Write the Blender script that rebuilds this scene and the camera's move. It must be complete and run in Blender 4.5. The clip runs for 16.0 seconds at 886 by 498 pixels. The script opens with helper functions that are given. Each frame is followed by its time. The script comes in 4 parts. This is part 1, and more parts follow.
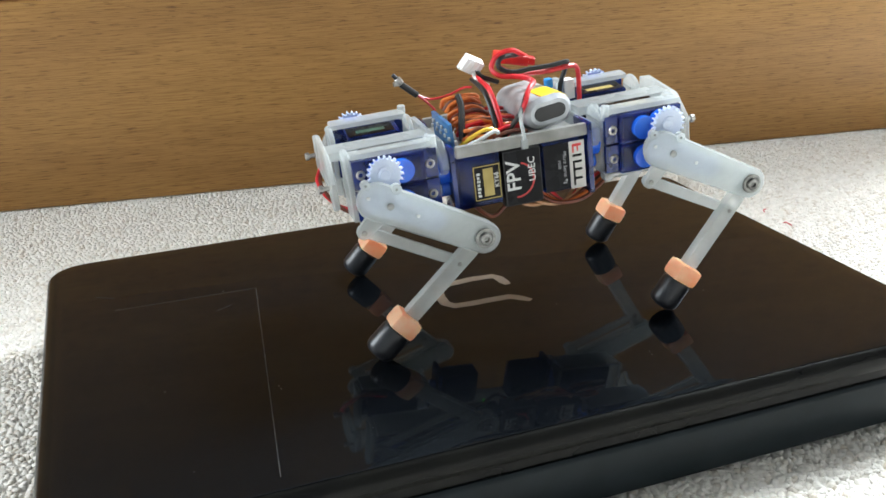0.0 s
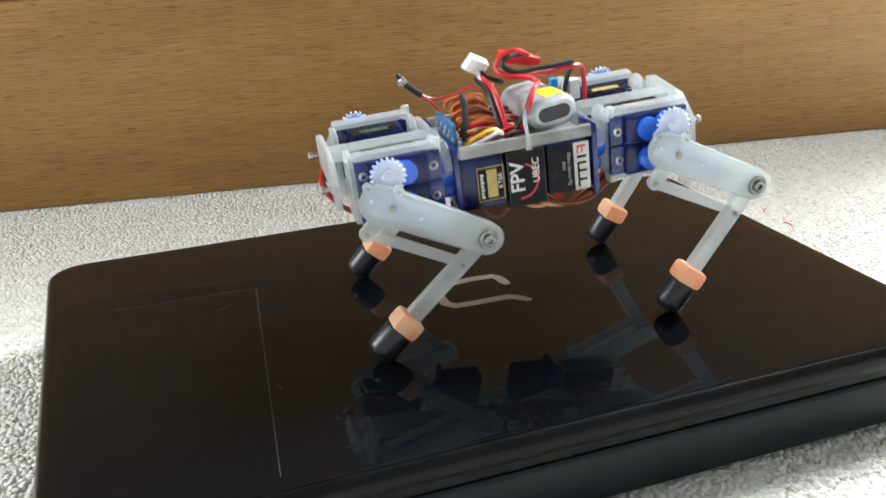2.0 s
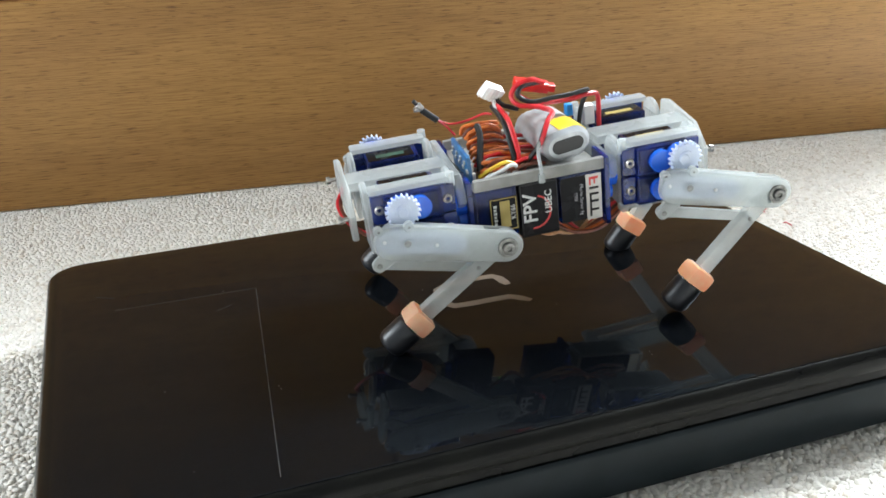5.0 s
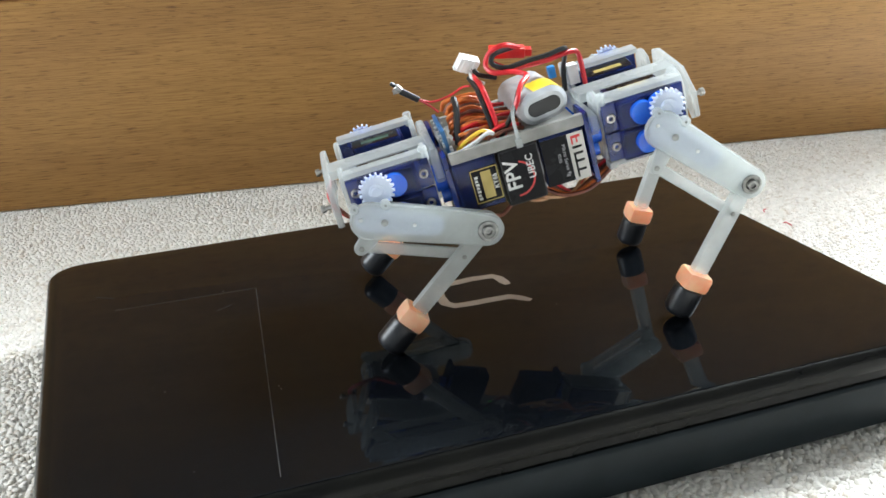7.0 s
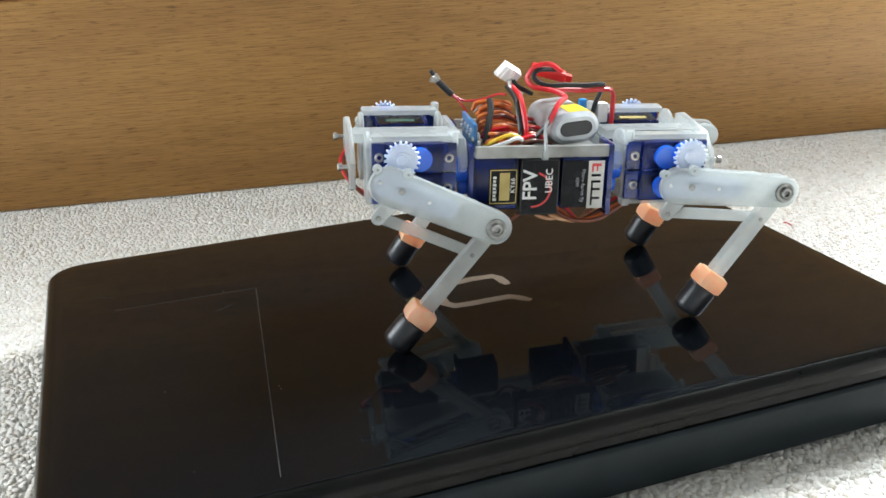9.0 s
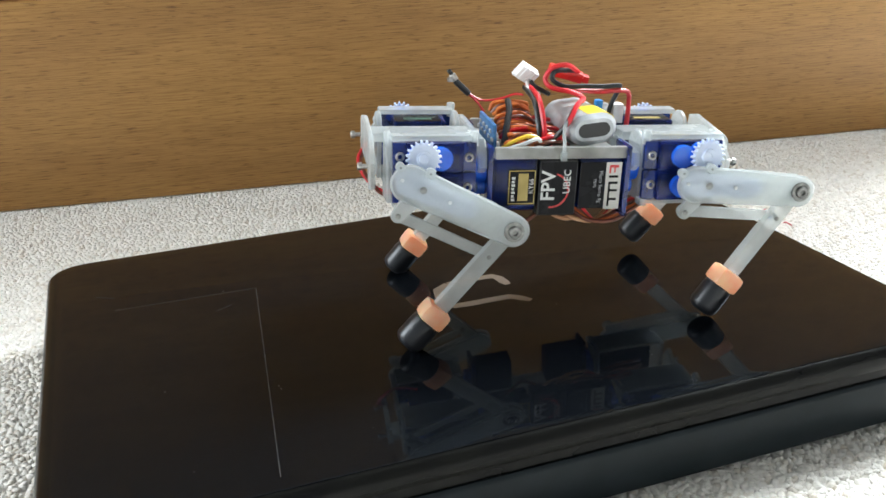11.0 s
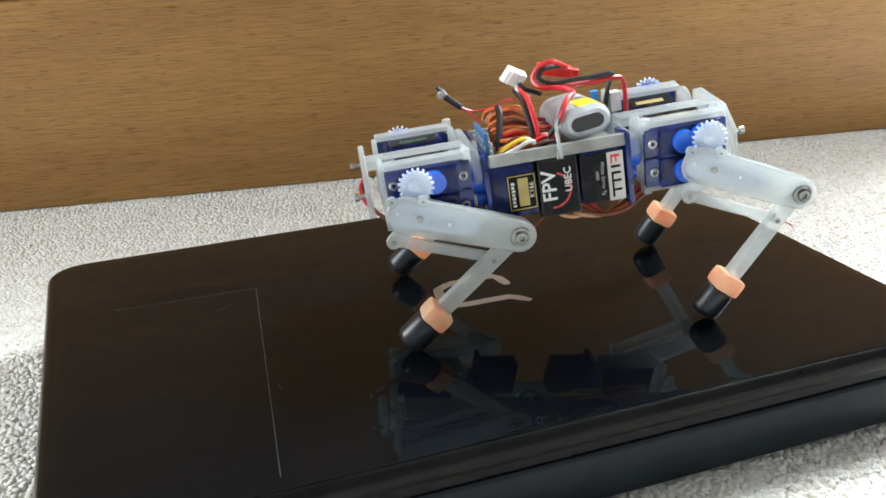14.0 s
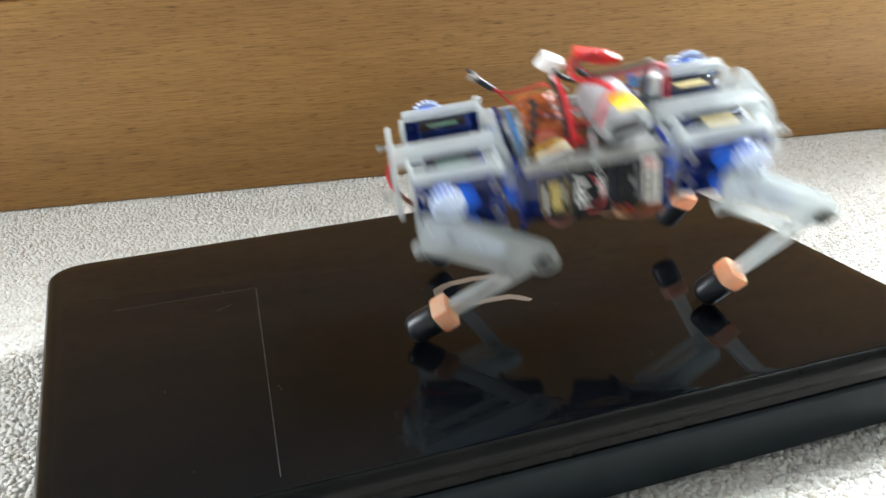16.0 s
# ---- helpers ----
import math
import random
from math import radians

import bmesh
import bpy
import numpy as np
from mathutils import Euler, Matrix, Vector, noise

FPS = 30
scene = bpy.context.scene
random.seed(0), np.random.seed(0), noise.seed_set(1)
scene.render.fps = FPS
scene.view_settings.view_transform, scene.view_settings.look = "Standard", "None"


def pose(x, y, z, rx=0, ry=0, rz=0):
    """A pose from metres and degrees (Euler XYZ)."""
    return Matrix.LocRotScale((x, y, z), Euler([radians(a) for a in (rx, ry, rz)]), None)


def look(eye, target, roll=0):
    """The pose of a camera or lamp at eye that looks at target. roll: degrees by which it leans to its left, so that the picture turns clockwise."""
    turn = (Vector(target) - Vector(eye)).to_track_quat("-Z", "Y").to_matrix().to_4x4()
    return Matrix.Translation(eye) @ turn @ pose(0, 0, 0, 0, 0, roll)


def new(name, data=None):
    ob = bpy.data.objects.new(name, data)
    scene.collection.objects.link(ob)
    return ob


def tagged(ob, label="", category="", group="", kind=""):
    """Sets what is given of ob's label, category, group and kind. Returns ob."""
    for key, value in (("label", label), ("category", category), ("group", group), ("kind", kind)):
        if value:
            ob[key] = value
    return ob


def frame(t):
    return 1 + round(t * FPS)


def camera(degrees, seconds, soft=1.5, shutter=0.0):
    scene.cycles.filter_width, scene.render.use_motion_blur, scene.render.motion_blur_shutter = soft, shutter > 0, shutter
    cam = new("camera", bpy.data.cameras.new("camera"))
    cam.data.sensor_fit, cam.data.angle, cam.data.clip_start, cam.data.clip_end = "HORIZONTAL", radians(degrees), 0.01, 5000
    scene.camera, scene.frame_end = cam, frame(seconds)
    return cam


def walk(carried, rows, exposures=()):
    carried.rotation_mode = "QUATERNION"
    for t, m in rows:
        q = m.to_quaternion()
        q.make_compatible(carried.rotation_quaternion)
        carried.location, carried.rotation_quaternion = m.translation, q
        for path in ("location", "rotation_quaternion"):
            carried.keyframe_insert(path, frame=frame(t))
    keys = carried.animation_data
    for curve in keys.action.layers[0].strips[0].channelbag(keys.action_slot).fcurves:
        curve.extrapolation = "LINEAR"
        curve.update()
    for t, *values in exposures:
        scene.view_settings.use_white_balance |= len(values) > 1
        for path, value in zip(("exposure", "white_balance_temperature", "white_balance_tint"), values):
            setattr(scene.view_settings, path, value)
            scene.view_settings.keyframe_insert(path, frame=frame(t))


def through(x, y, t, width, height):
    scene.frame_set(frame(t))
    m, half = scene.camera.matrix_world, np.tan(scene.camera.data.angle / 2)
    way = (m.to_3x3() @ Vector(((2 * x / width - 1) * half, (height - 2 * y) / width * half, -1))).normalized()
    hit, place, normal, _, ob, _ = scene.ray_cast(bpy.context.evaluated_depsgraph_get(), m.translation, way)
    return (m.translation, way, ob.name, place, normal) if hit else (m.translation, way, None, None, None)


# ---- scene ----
cam = camera(50.34, 16.0, soft=1.6, shutter=0.6)
EYE = pose(-0.143238, -0.385976, 0.224122, 68.1526, 2.1715, -20.0112)
walk(cam, [(0.0, EYE), (16.0, EYE)])

# ---- light ----
scene.view_settings.exposure = 0.0
world = bpy.data.worlds.new("daylight")
scene.world = world
world.use_nodes = True
wn, wl = world.node_tree.nodes, world.node_tree.links
sky = wn.new("ShaderNodeTexSky")
sky.sky_type, sky.sun_disc = "NISHITA", False
sky.sun_elevation, sky.sun_rotation = radians(35), radians(60)
wl.new(sky.outputs["Color"], wn["Background"].inputs["Color"])
wn["Background"].inputs["Strength"].default_value = 0.10


def daylight_lamp(name, m, width, height, watts, colour):
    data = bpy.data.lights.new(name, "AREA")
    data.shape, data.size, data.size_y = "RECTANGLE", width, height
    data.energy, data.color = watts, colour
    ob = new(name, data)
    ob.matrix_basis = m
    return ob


# Area lamps added for unseen windows; the walls have no openings.
daylight_lamp("daylight_lamp", look((-2.45, 0.56, 1.25), (0.0, 0.0, 0.05)), 1.0, 1.3, 86, (0.84, 0.93, 1.0))
daylight_lamp("daylight_lamp", look((1.8, 0.88, 1.85), (0.2, 0.0, 0.0)), 1.0, 1.2, 292, (0.87, 0.95, 1.0))

# ---- materials ----


def shader(name, colour, rough=0.5, metal=0.0, **extra):
    mat = bpy.data.materials.new(name)
    mat.use_nodes = True
    b = mat.node_tree.nodes["Principled BSDF"]
    b.inputs["Base Color"].default_value = (*colour, 1)
    b.inputs["Roughness"].default_value = rough
    b.inputs["Metallic"].default_value = metal
    for key, value in extra.items():
        b.inputs[key.replace("_", " ")].default_value = value
    return mat


def mottle(mat, colours, scale, detail=4, stretch=(1, 1, 1), bump=0.0, rough=None, bump_scale=None, coords="Object", distance=0.001):
    """Varies the colour, roughness and relief of a material with noise."""
    nodes, links = mat.node_tree.nodes, mat.node_tree.links
    b = nodes["Principled BSDF"]
    tc, mp = nodes.new("ShaderNodeTexCoord"), nodes.new("ShaderNodeMapping")
    mp.inputs["Scale"].default_value = stretch
    links.new(tc.outputs[coords], mp.inputs["Vector"])
    nz = nodes.new("ShaderNodeTexNoise")
    nz.inputs["Scale"].default_value, nz.inputs["Detail"].default_value = scale, detail
    links.new(mp.outputs["Vector"], nz.inputs["Vector"])
    ramp = nodes.new("ShaderNodeValToRGB")
    ramp.color_ramp.elements[0].position, ramp.color_ramp.elements[1].position = 0.32, 0.68
    for e, c in zip(ramp.color_ramp.elements, colours):
        e.color = (*c, 1)
    links.new(nz.outputs["Fac"], ramp.inputs["Fac"])
    links.new(ramp.outputs["Color"], b.inputs["Base Color"])
    if rough:
        mr = nodes.new("ShaderNodeMapRange")
        mr.inputs["To Min"].default_value, mr.inputs["To Max"].default_value = rough
        links.new(nz.outputs["Fac"], mr.inputs["Value"])
        links.new(mr.outputs["Result"], b.inputs["Roughness"])
    if bump:
        n2 = nodes.new("ShaderNodeTexNoise")
        n2.inputs["Scale"].default_value, n2.inputs["Detail"].default_value = bump_scale or scale * 3, 3
        links.new(mp.outputs["Vector"], n2.inputs["Vector"])
        bp = nodes.new("ShaderNodeBump")
        bp.inputs["Strength"].default_value, bp.inputs["Distance"].default_value = bump, distance
        links.new(n2.outputs["Fac"], bp.inputs["Height"])
        links.new(bp.outputs["Normal"], b.inputs["Normal"])
    return mat


def milky(mat, through, clear=(0.0, 0.0)):
    """Lets light glow through a frosted plastic, and a cloudy part of what lies behind it show."""
    nodes, links = mat.node_tree.nodes, mat.node_tree.links
    b, out = nodes["Principled BSDF"], nodes["Material Output"]
    glow, bare = nodes.new("ShaderNodeBsdfTranslucent"), nodes.new("ShaderNodeBsdfTransparent")
    bare.inputs["Color"].default_value = (0.95, 0.97, 0.97, 1)
    m1, m2 = nodes.new("ShaderNodeMixShader"), nodes.new("ShaderNodeMixShader")
    links.new(b.inputs["Base Color"].links[0].from_socket, glow.inputs["Color"])
    m1.inputs["Fac"].default_value = through
    links.new(b.outputs["BSDF"], m1.inputs[1])
    links.new(glow.outputs["BSDF"], m1.inputs[2])
    tc, cloud, span = nodes.new("ShaderNodeTexCoord"), nodes.new("ShaderNodeTexNoise"), nodes.new("ShaderNodeMapRange")
    cloud.inputs["Scale"].default_value, cloud.inputs["Detail"].default_value = 70, 2
    links.new(tc.outputs["Object"], cloud.inputs["Vector"])
    span.inputs["From Min"].default_value, span.inputs["From Max"].default_value = 0.35, 0.65
    span.inputs["To Min"].default_value, span.inputs["To Max"].default_value = clear
    links.new(cloud.outputs["Fac"], span.inputs["Value"])
    links.new(span.outputs["Result"], m2.inputs["Fac"])
    links.new(m1.outputs["Shader"], m2.inputs[1])
    links.new(bare.outputs["BSDF"], m2.inputs[2])
    links.new(m2.outputs["Shader"], out.inputs["Surface"])
    return mat


resin = milky(mottle(shader("frosted_resin", (0.8, 0.84, 0.83), 0.3), ((0.59, 0.615, 0.61), (0.70, 0.72, 0.71)), 70, bump=0.3,
                     rough=(0.16, 0.40), bump_scale=700, distance=0.0003), 0.42, (0.50, 0.62))
resin_dull = milky(mottle(shader("grey_resin", (0.7, 0.69, 0.66), 0.45), ((0.31, 0.305, 0.285), (0.44, 0.43, 0.405)), 110, bump=0.3,
                          rough=(0.25, 0.5), bump_scale=900, distance=0.0002), 0.3, (0.2, 0.4))
gear_white = mottle(shader("gear_nylon", (0.75, 0.82, 0.95), 0.4, Transmission_Weight=0.15),
                    ((0.54, 0.62, 0.80), (0.66, 0.73, 0.87)), 200, rough=(0.3, 0.5))
blue = mottle(shader("clear_blue_plastic", (0.03, 0.08, 0.6), 0.1, Transmission_Weight=0.8, IOR=1.33),
              ((0.003, 0.012, 0.10), (0.012, 0.055, 0.42)), 130, rough=(0.03, 0.12))
blue_tab = mottle(shader("solid_blue_plastic", (0.02, 0.07, 0.55), 0.15, Transmission_Weight=0.35, IOR=1.5),
                  ((0.002, 0.010, 0.085), (0.006, 0.034, 0.26)), 90, rough=(0.06, 0.2))
blue_bright = mottle(shader("bright_blue_plastic", (0.01, 0.12, 0.9), 0.15, Transmission_Weight=0.3),
                     ((0.015, 0.11, 0.75), (0.03, 0.2, 0.95)), 120, rough=(0.1, 0.3))
inner = mottle(shader("servo_works", (0.02, 0.022, 0.03), 0.5), ((0.012, 0.014, 0.02), (0.05, 0.055, 0.07)), 260, rough=(0.35, 0.6))
orange = milky(mottle(shader("peach_rubber", (0.95, 0.42, 0.22), 0.45, Subsurface_Weight=0.4, Subsurface_Scale=0.006),
                      ((1.0, 0.54, 0.33), (1.0, 0.71, 0.51)), 160, rough=(0.25, 0.42)), 0.5)
rubber = mottle(shader("black_rubber", (0.01, 0.01, 0.012), 0.35), ((0.006, 0.007, 0.009), (0.016, 0.017, 0.02)), 140,
                rough=(0.25, 0.45), bump=0.15, bump_scale=700, distance=0.0002)
steel = mottle(shader("steel", (0.55, 0.53, 0.5), 0.3, 1.0), ((0.26, 0.25, 0.235), (0.56, 0.54, 0.51)), 300, rough=(0.2, 0.45))
dark_steel = mottle(shader("dark_steel", (0.2, 0.2, 0.19), 0.35, 1.0), ((0.12, 0.12, 0.115), (0.26, 0.26, 0.25)), 400, rough=(0.3, 0.5))
black = mottle(shader("black_plastic", (0.012, 0.012, 0.013), 0.35), ((0.004, 0.004, 0.005), (0.009, 0.009, 0.010)), 200, rough=(0.25, 0.5))
label_black = mottle(shader("label_black", (0.012, 0.012, 0.014), 0.28, IOR=1.2), ((0.003, 0.003, 0.004), (0.006, 0.006, 0.008)), 150, rough=(0.2, 0.34))
label_gold = mottle(shader("label_gold", (0.5, 0.38, 0.1), 0.4, 0.2), ((0.30, 0.225, 0.055), (0.42, 0.32, 0.10)), 120)
label_silver = mottle(shader("label_silver", (0.62, 0.6, 0.57), 0.35, 0.2), ((0.37, 0.355, 0.33), (0.52, 0.50, 0.475)), 120)
ink_white = shader("ink_white", (0.62, 0.62, 0.61), 0.5)
ink_red = shader("ink_red", (0.55, 0.03, 0.03), 0.5)
ink_grey = shader("ink_grey", (0.35, 0.35, 0.37), 0.5)
wire_red = mottle(shader("red_wire", (0.6, 0.015, 0.02), 0.35), ((0.45, 0.01, 0.015), (0.7, 0.02, 0.03)), 200)
wire_black = mottle(shader("black_wire", (0.012, 0.012, 0.012), 0.35), ((0.008, 0.008, 0.008), (0.02, 0.02, 0.02)), 200)
wire_orange = mottle(shader("orange_wire", (0.75, 0.18, 0.02), 0.4), ((0.46, 0.09, 0.014), (0.74, 0.20, 0.035)), 200)
wire_brown = mottle(shader("brown_wire", (0.12, 0.03, 0.012), 0.4), ((0.09, 0.02, 0.01), (0.2, 0.05, 0.02)), 200)
wire_yellow = mottle(shader("yellow_wire", (0.8, 0.5, 0.03), 0.4), ((0.7, 0.4, 0.02), (0.85, 0.58, 0.05)), 200)
wire_white = mottle(shader("white_wire", (0.75, 0.75, 0.72), 0.4), ((0.65, 0.65, 0.62), (0.82, 0.82, 0.8)), 200)
white_plastic = mottle(shader("white_plastic", (0.82, 0.82, 0.8), 0.4), ((0.76, 0.76, 0.74), (0.86, 0.86, 0.85)), 200)
red_plastic = mottle(shader("red_plastic", (0.7, 0.02, 0.015), 0.3), ((0.55, 0.01, 0.01), (0.75, 0.03, 0.02)), 120)
foil = mottle(shader("silver_foil", (0.7, 0.7, 0.72), 0.3, 0.15), ((0.33, 0.345, 0.365), (0.54, 0.56, 0.58)), 90, bump=0.4, bump_scale=180, rough=(0.22, 0.4), distance=0.0006)
foil_yellow = mottle(shader("yellow_label", (0.85, 0.62, 0.03), 0.35), ((0.78, 0.52, 0.02), (0.9, 0.7, 0.06)), 90)
pcb_blue = mottle(shader("blue_circuit_board", (0.02, 0.1, 0.25), 0.35), ((0.01, 0.07, 0.2), (0.03, 0.15, 0.32)), 300)
pcb_green = mottle(shader("dull_green_print", (0.02, 0.07, 0.045), 0.4), ((0.012, 0.045, 0.03), (0.03, 0.09, 0.06)), 200)
copper = mottle(shader("tan_wire", (0.5, 0.26, 0.13), 0.35), ((0.42, 0.19, 0.08), (0.62, 0.36, 0.2)), 160)
plug_blue = mottle(shader("blue_plug", (0.02, 0.25, 0.62), 0.35), ((0.015, 0.2, 0.52), (0.03, 0.3, 0.7)), 200)
led_green = shader("green_led", (0.05, 0.8, 0.1), 0.3, Emission_Color=(0.1, 1, 0.1, 1), Emission_Strength=7.0)

# Blue in the base and specular tint offsets the oak's brown reflection.
lid_gloss = mottle(shader("piano_black", (0.003, 0.0025, 0.002), 0.04, IOR=1.26, Specular_Tint=(0.72, 0.90, 1.0, 1.0)), ((0.0014, 0.0019, 0.0027), (0.0040, 0.0047, 0.0058)), 500,
                   rough=(0.025, 0.06))
# Black case; the blue cast in its colour stands for reflected sky.
case_black = mottle(shader("laptop_case", (0.02, 0.021, 0.023), 0.4, IOR=1.22), ((0.007, 0.011, 0.013), (0.011, 0.016, 0.019)), 60, rough=(0.28, 0.45))
rim_black = mottle(shader("satin_black", (0.006, 0.006, 0.006), 0.2, IOR=1.2), ((0.003, 0.003, 0.003), (0.006, 0.006, 0.005)), 60, rough=(0.2, 0.3))
logo_silver = mottle(shader("satin_logo", (0.3, 0.25, 0.2), 0.45), ((0.075, 0.052, 0.035), (0.105, 0.076, 0.053)), 200, rough=(0.4, 0.5))
scratch_mat = mottle(shader("scratch", (0.16, 0.14, 0.12), 0.6), ((0.003, 0.003, 0.003), (0.010, 0.009, 0.009)), 90)
carpet_mat = mottle(shader("wool_carpet", (0.62, 0.58, 0.52), 0.95), ((0.74, 0.70, 0.635), (0.88, 0.845, 0.785)), 160, 6, bump=0.4, bump_scale=1400, distance=0.001)
# Grey kept dark to cut bounced light from the unseen walls and ceiling.
wall_mat = mottle(shader("dim_wall", (0.5, 0.48, 0.44), 0.85), ((0.25, 0.25, 0.25), (0.30, 0.30, 0.30)), 2, bump=0.1, bump_scale=60)

def oak():
    """Oak veneer: fine streaks and broad figure along the board's length."""
    mat = shader("oak_veneer", (0.35, 0.2, 0.08), 0.5)
    nodes, links = mat.node_tree.nodes, mat.node_tree.links
    b = nodes["Principled BSDF"]
    tc = nodes.new("ShaderNodeTexCoord")

    def noise_of(stretch, scale, detail, distortion=0.0):
        mp, nz = nodes.new("ShaderNodeMapping"), nodes.new("ShaderNodeTexNoise")
        mp.inputs["Scale"].default_value = stretch
        nz.inputs["Scale"].default_value, nz.inputs["Detail"].default_value = scale, detail
        nz.inputs["Distortion"].default_value = distortion
        links.new(tc.outputs["Object"], mp.inputs["Vector"])
        links.new(mp.outputs["Vector"], nz.inputs["Vector"])
        return nz.outputs["Fac"]

    def ramp(fac, stops):
        r = nodes.new("ShaderNodeValToRGB")
        r.color_ramp.elements[0].position, r.color_ramp.elements[1].position = stops[0][0], stops[1][0]
        for e, (_, c) in zip(r.color_ramp.elements, stops):
            e.color = (*c, 1)
        links.new(fac, r.inputs["Fac"])
        return r.outputs["Color"]

    def mix(a, c, fac, how):
        m = nodes.new("ShaderNodeMix")
        m.data_type, m.blend_type = "RGBA", how
        m.inputs["Factor"].default_value = fac
        links.new(a, m.inputs["A"])
        links.new(c, m.inputs["B"])
        return m.outputs["Result"]

    broad = noise_of((1.2, 1, 7), 3.0, 4, 0.6)
    streak = noise_of((1.0, 1, 75), 3.0, 4, 0.1)
    fine = noise_of((7, 1, 330), 4.0, 3)
    pores = noise_of((18, 1, 300), 4.0, 2)
    colour = ramp(broad, ((0.3, (0.365, 0.182, 0.049)), (0.72, (0.47, 0.248, 0.068))))
    colour = mix(colour, ramp(streak, ((0.33, (0.66, 0.6, 0.52)), (0.6, (1, 1, 1)))), 0.2, "MULTIPLY")
    colour = mix(colour, ramp(fine, ((0.38, (0.46, 0.38, 0.30)), (0.54, (1, 1, 1)))), 0.5, "MULTIPLY")
    colour = mix(colour, ramp(pores, ((0.33, (0.36, 0.27, 0.2)), (0.42, (1, 1, 1)))), 0.75, "MULTIPLY")
    links.new(colour, b.inputs["Base Color"])
    bp = nodes.new("ShaderNodeBump")
    bp.inputs["Strength"].default_value, bp.inputs["Distance"].default_value = 0.25, 0.0004
    links.new(fine, bp.inputs["Height"])
    links.new(bp.outputs["Normal"], b.inputs["Normal"])
    return mat


oak_mat = oak()

# ---- mesh helpers: the robot's lengths are in millimetres ----
MM = 0.000988


def part(name, bm, material, parent, label="", smooth=True):
    """Links a bmesh as one mesh object under a thing or a part."""
    mesh = bpy.data.meshes.new(name)
    bmesh.ops.recalc_face_normals(bm, faces=bm.faces[:])
    if smooth:
        for f in bm.faces:
            f.smooth = True
        for e in bm.edges:
            if len(e.link_faces) == 2 and e.calc_face_angle(0) > 0.6:
                e.smooth = False
    bm.to_mesh(mesh)
    bm.free()
    mesh.materials.append(material)
    ob = new(name, mesh)
    if parent is not None:
        ob.parent = parent
    if label:
        tagged(ob, label)
    return ob


def box(bm, x0, x1, y0, y1, z0, z1, bevel=0.0, m=None, unit=MM):
    made = bmesh.ops.create_cube(bm, size=1.0)["verts"]
    for v in made:
        v.co = Vector(((x0 + x1) / 2 + v.co.x * (x1 - x0), (y0 + y1) / 2 + v.co.y * (y1 - y0), (z0 + z1) / 2 + v.co.z * (z1 - z0))) * unit
    if m is not None:
        for v in made:
            v.co = m @ v.co
    if bevel:
        edges = list({e for v in made for e in v.link_edges})
        bmesh.ops.bevel(bm, geom=edges, offset=bevel * unit, segments=2, affect="EDGES", profile=0.6)
    return bm


def lathe(bm, origin, axis, profile, seg=20, unit=MM):
    """A turned solid: profile rows of (distance along the axis, radius)."""
    axis = Vector(axis).normalized()
    side = axis.orthogonal().normalized()
    other = axis.cross(side)
    o = Vector(origin)
    rings = []
    for d, r in profile:
        rings.append([bm.verts.new((o + axis * d + (side * math.cos(a) + other * math.sin(a)) * max(r, 0.001)) * unit)
                      for a in (2 * math.pi * i / seg for i in range(seg))])
    for a, b in zip(rings, rings[1:]):
        for i in range(seg):
            bm.faces.new((a[i], a[(i + 1) % seg], b[(i + 1) % seg], b[i]))
    bm.faces.new(rings[0][::-1])
    bm.faces.new(rings[-1])
    return bm


def rod(bm, a, b, r, seg=16):
    a, b = Vector(a), Vector(b)
    n, c = (b - a).length, min(0.3, r * 0.25)
    return lathe(bm, a, b - a, ((0, r - c), (c, r), (n - c, r), (n, r - c)), seg)


def plate(bm, outline, y0, y1, bevel=0.35, unit=MM):
    """An outline in x and z, given thickness along y, with softened rims."""
    n = len(outline)
    cx, cz = sum(p[0] for p in outline) / n, sum(p[1] for p in outline) / n

    def ring(y, inset):
        out = []
        for i, (x, z) in enumerate(outline):
            (xa, za), (xb, zb) = outline[i - 1], outline[(i + 1) % n]
            nx, nz = zb - za, -(xb - xa)
            k = math.hypot(nx, nz) or 1
            nx, nz = nx / k, nz / k
            if nx * (x - cx) + nz * (z - cz) < 0:
                nx, nz = -nx, -nz
            out.append(bm.verts.new(Vector((x - nx * inset, y, z - nz * inset)) * unit))
        return out

    s = 1 if y1 > y0 else -1
    rings = [ring(y0, bevel), ring(y0 + s * bevel, 0), ring(y1 - s * bevel, 0), ring(y1, bevel)]
    for a, b in zip(rings, rings[1:]):
        for i in range(n):
            bm.faces.new((a[i], a[(i + 1) % n], b[(i + 1) % n], b[i]))
    bm.faces.new(rings[0][::-1])
    bm.faces.new(rings[-1])
    return bm


def capsule(xa, ra, xb, rb, seg=10, za=0.0, zb=0.0):
    """Outline round two circles on one line."""
    pts = [(xa + ra * math.cos(a), za + ra * math.sin(a)) for a in (math.pi / 2 + math.pi * i / seg for i in range(seg + 1))]
    return pts + [(xb + rb * math.cos(a), zb + rb * math.sin(a)) for a in (-math.pi / 2 + math.pi * i / seg for i in range(seg + 1))]


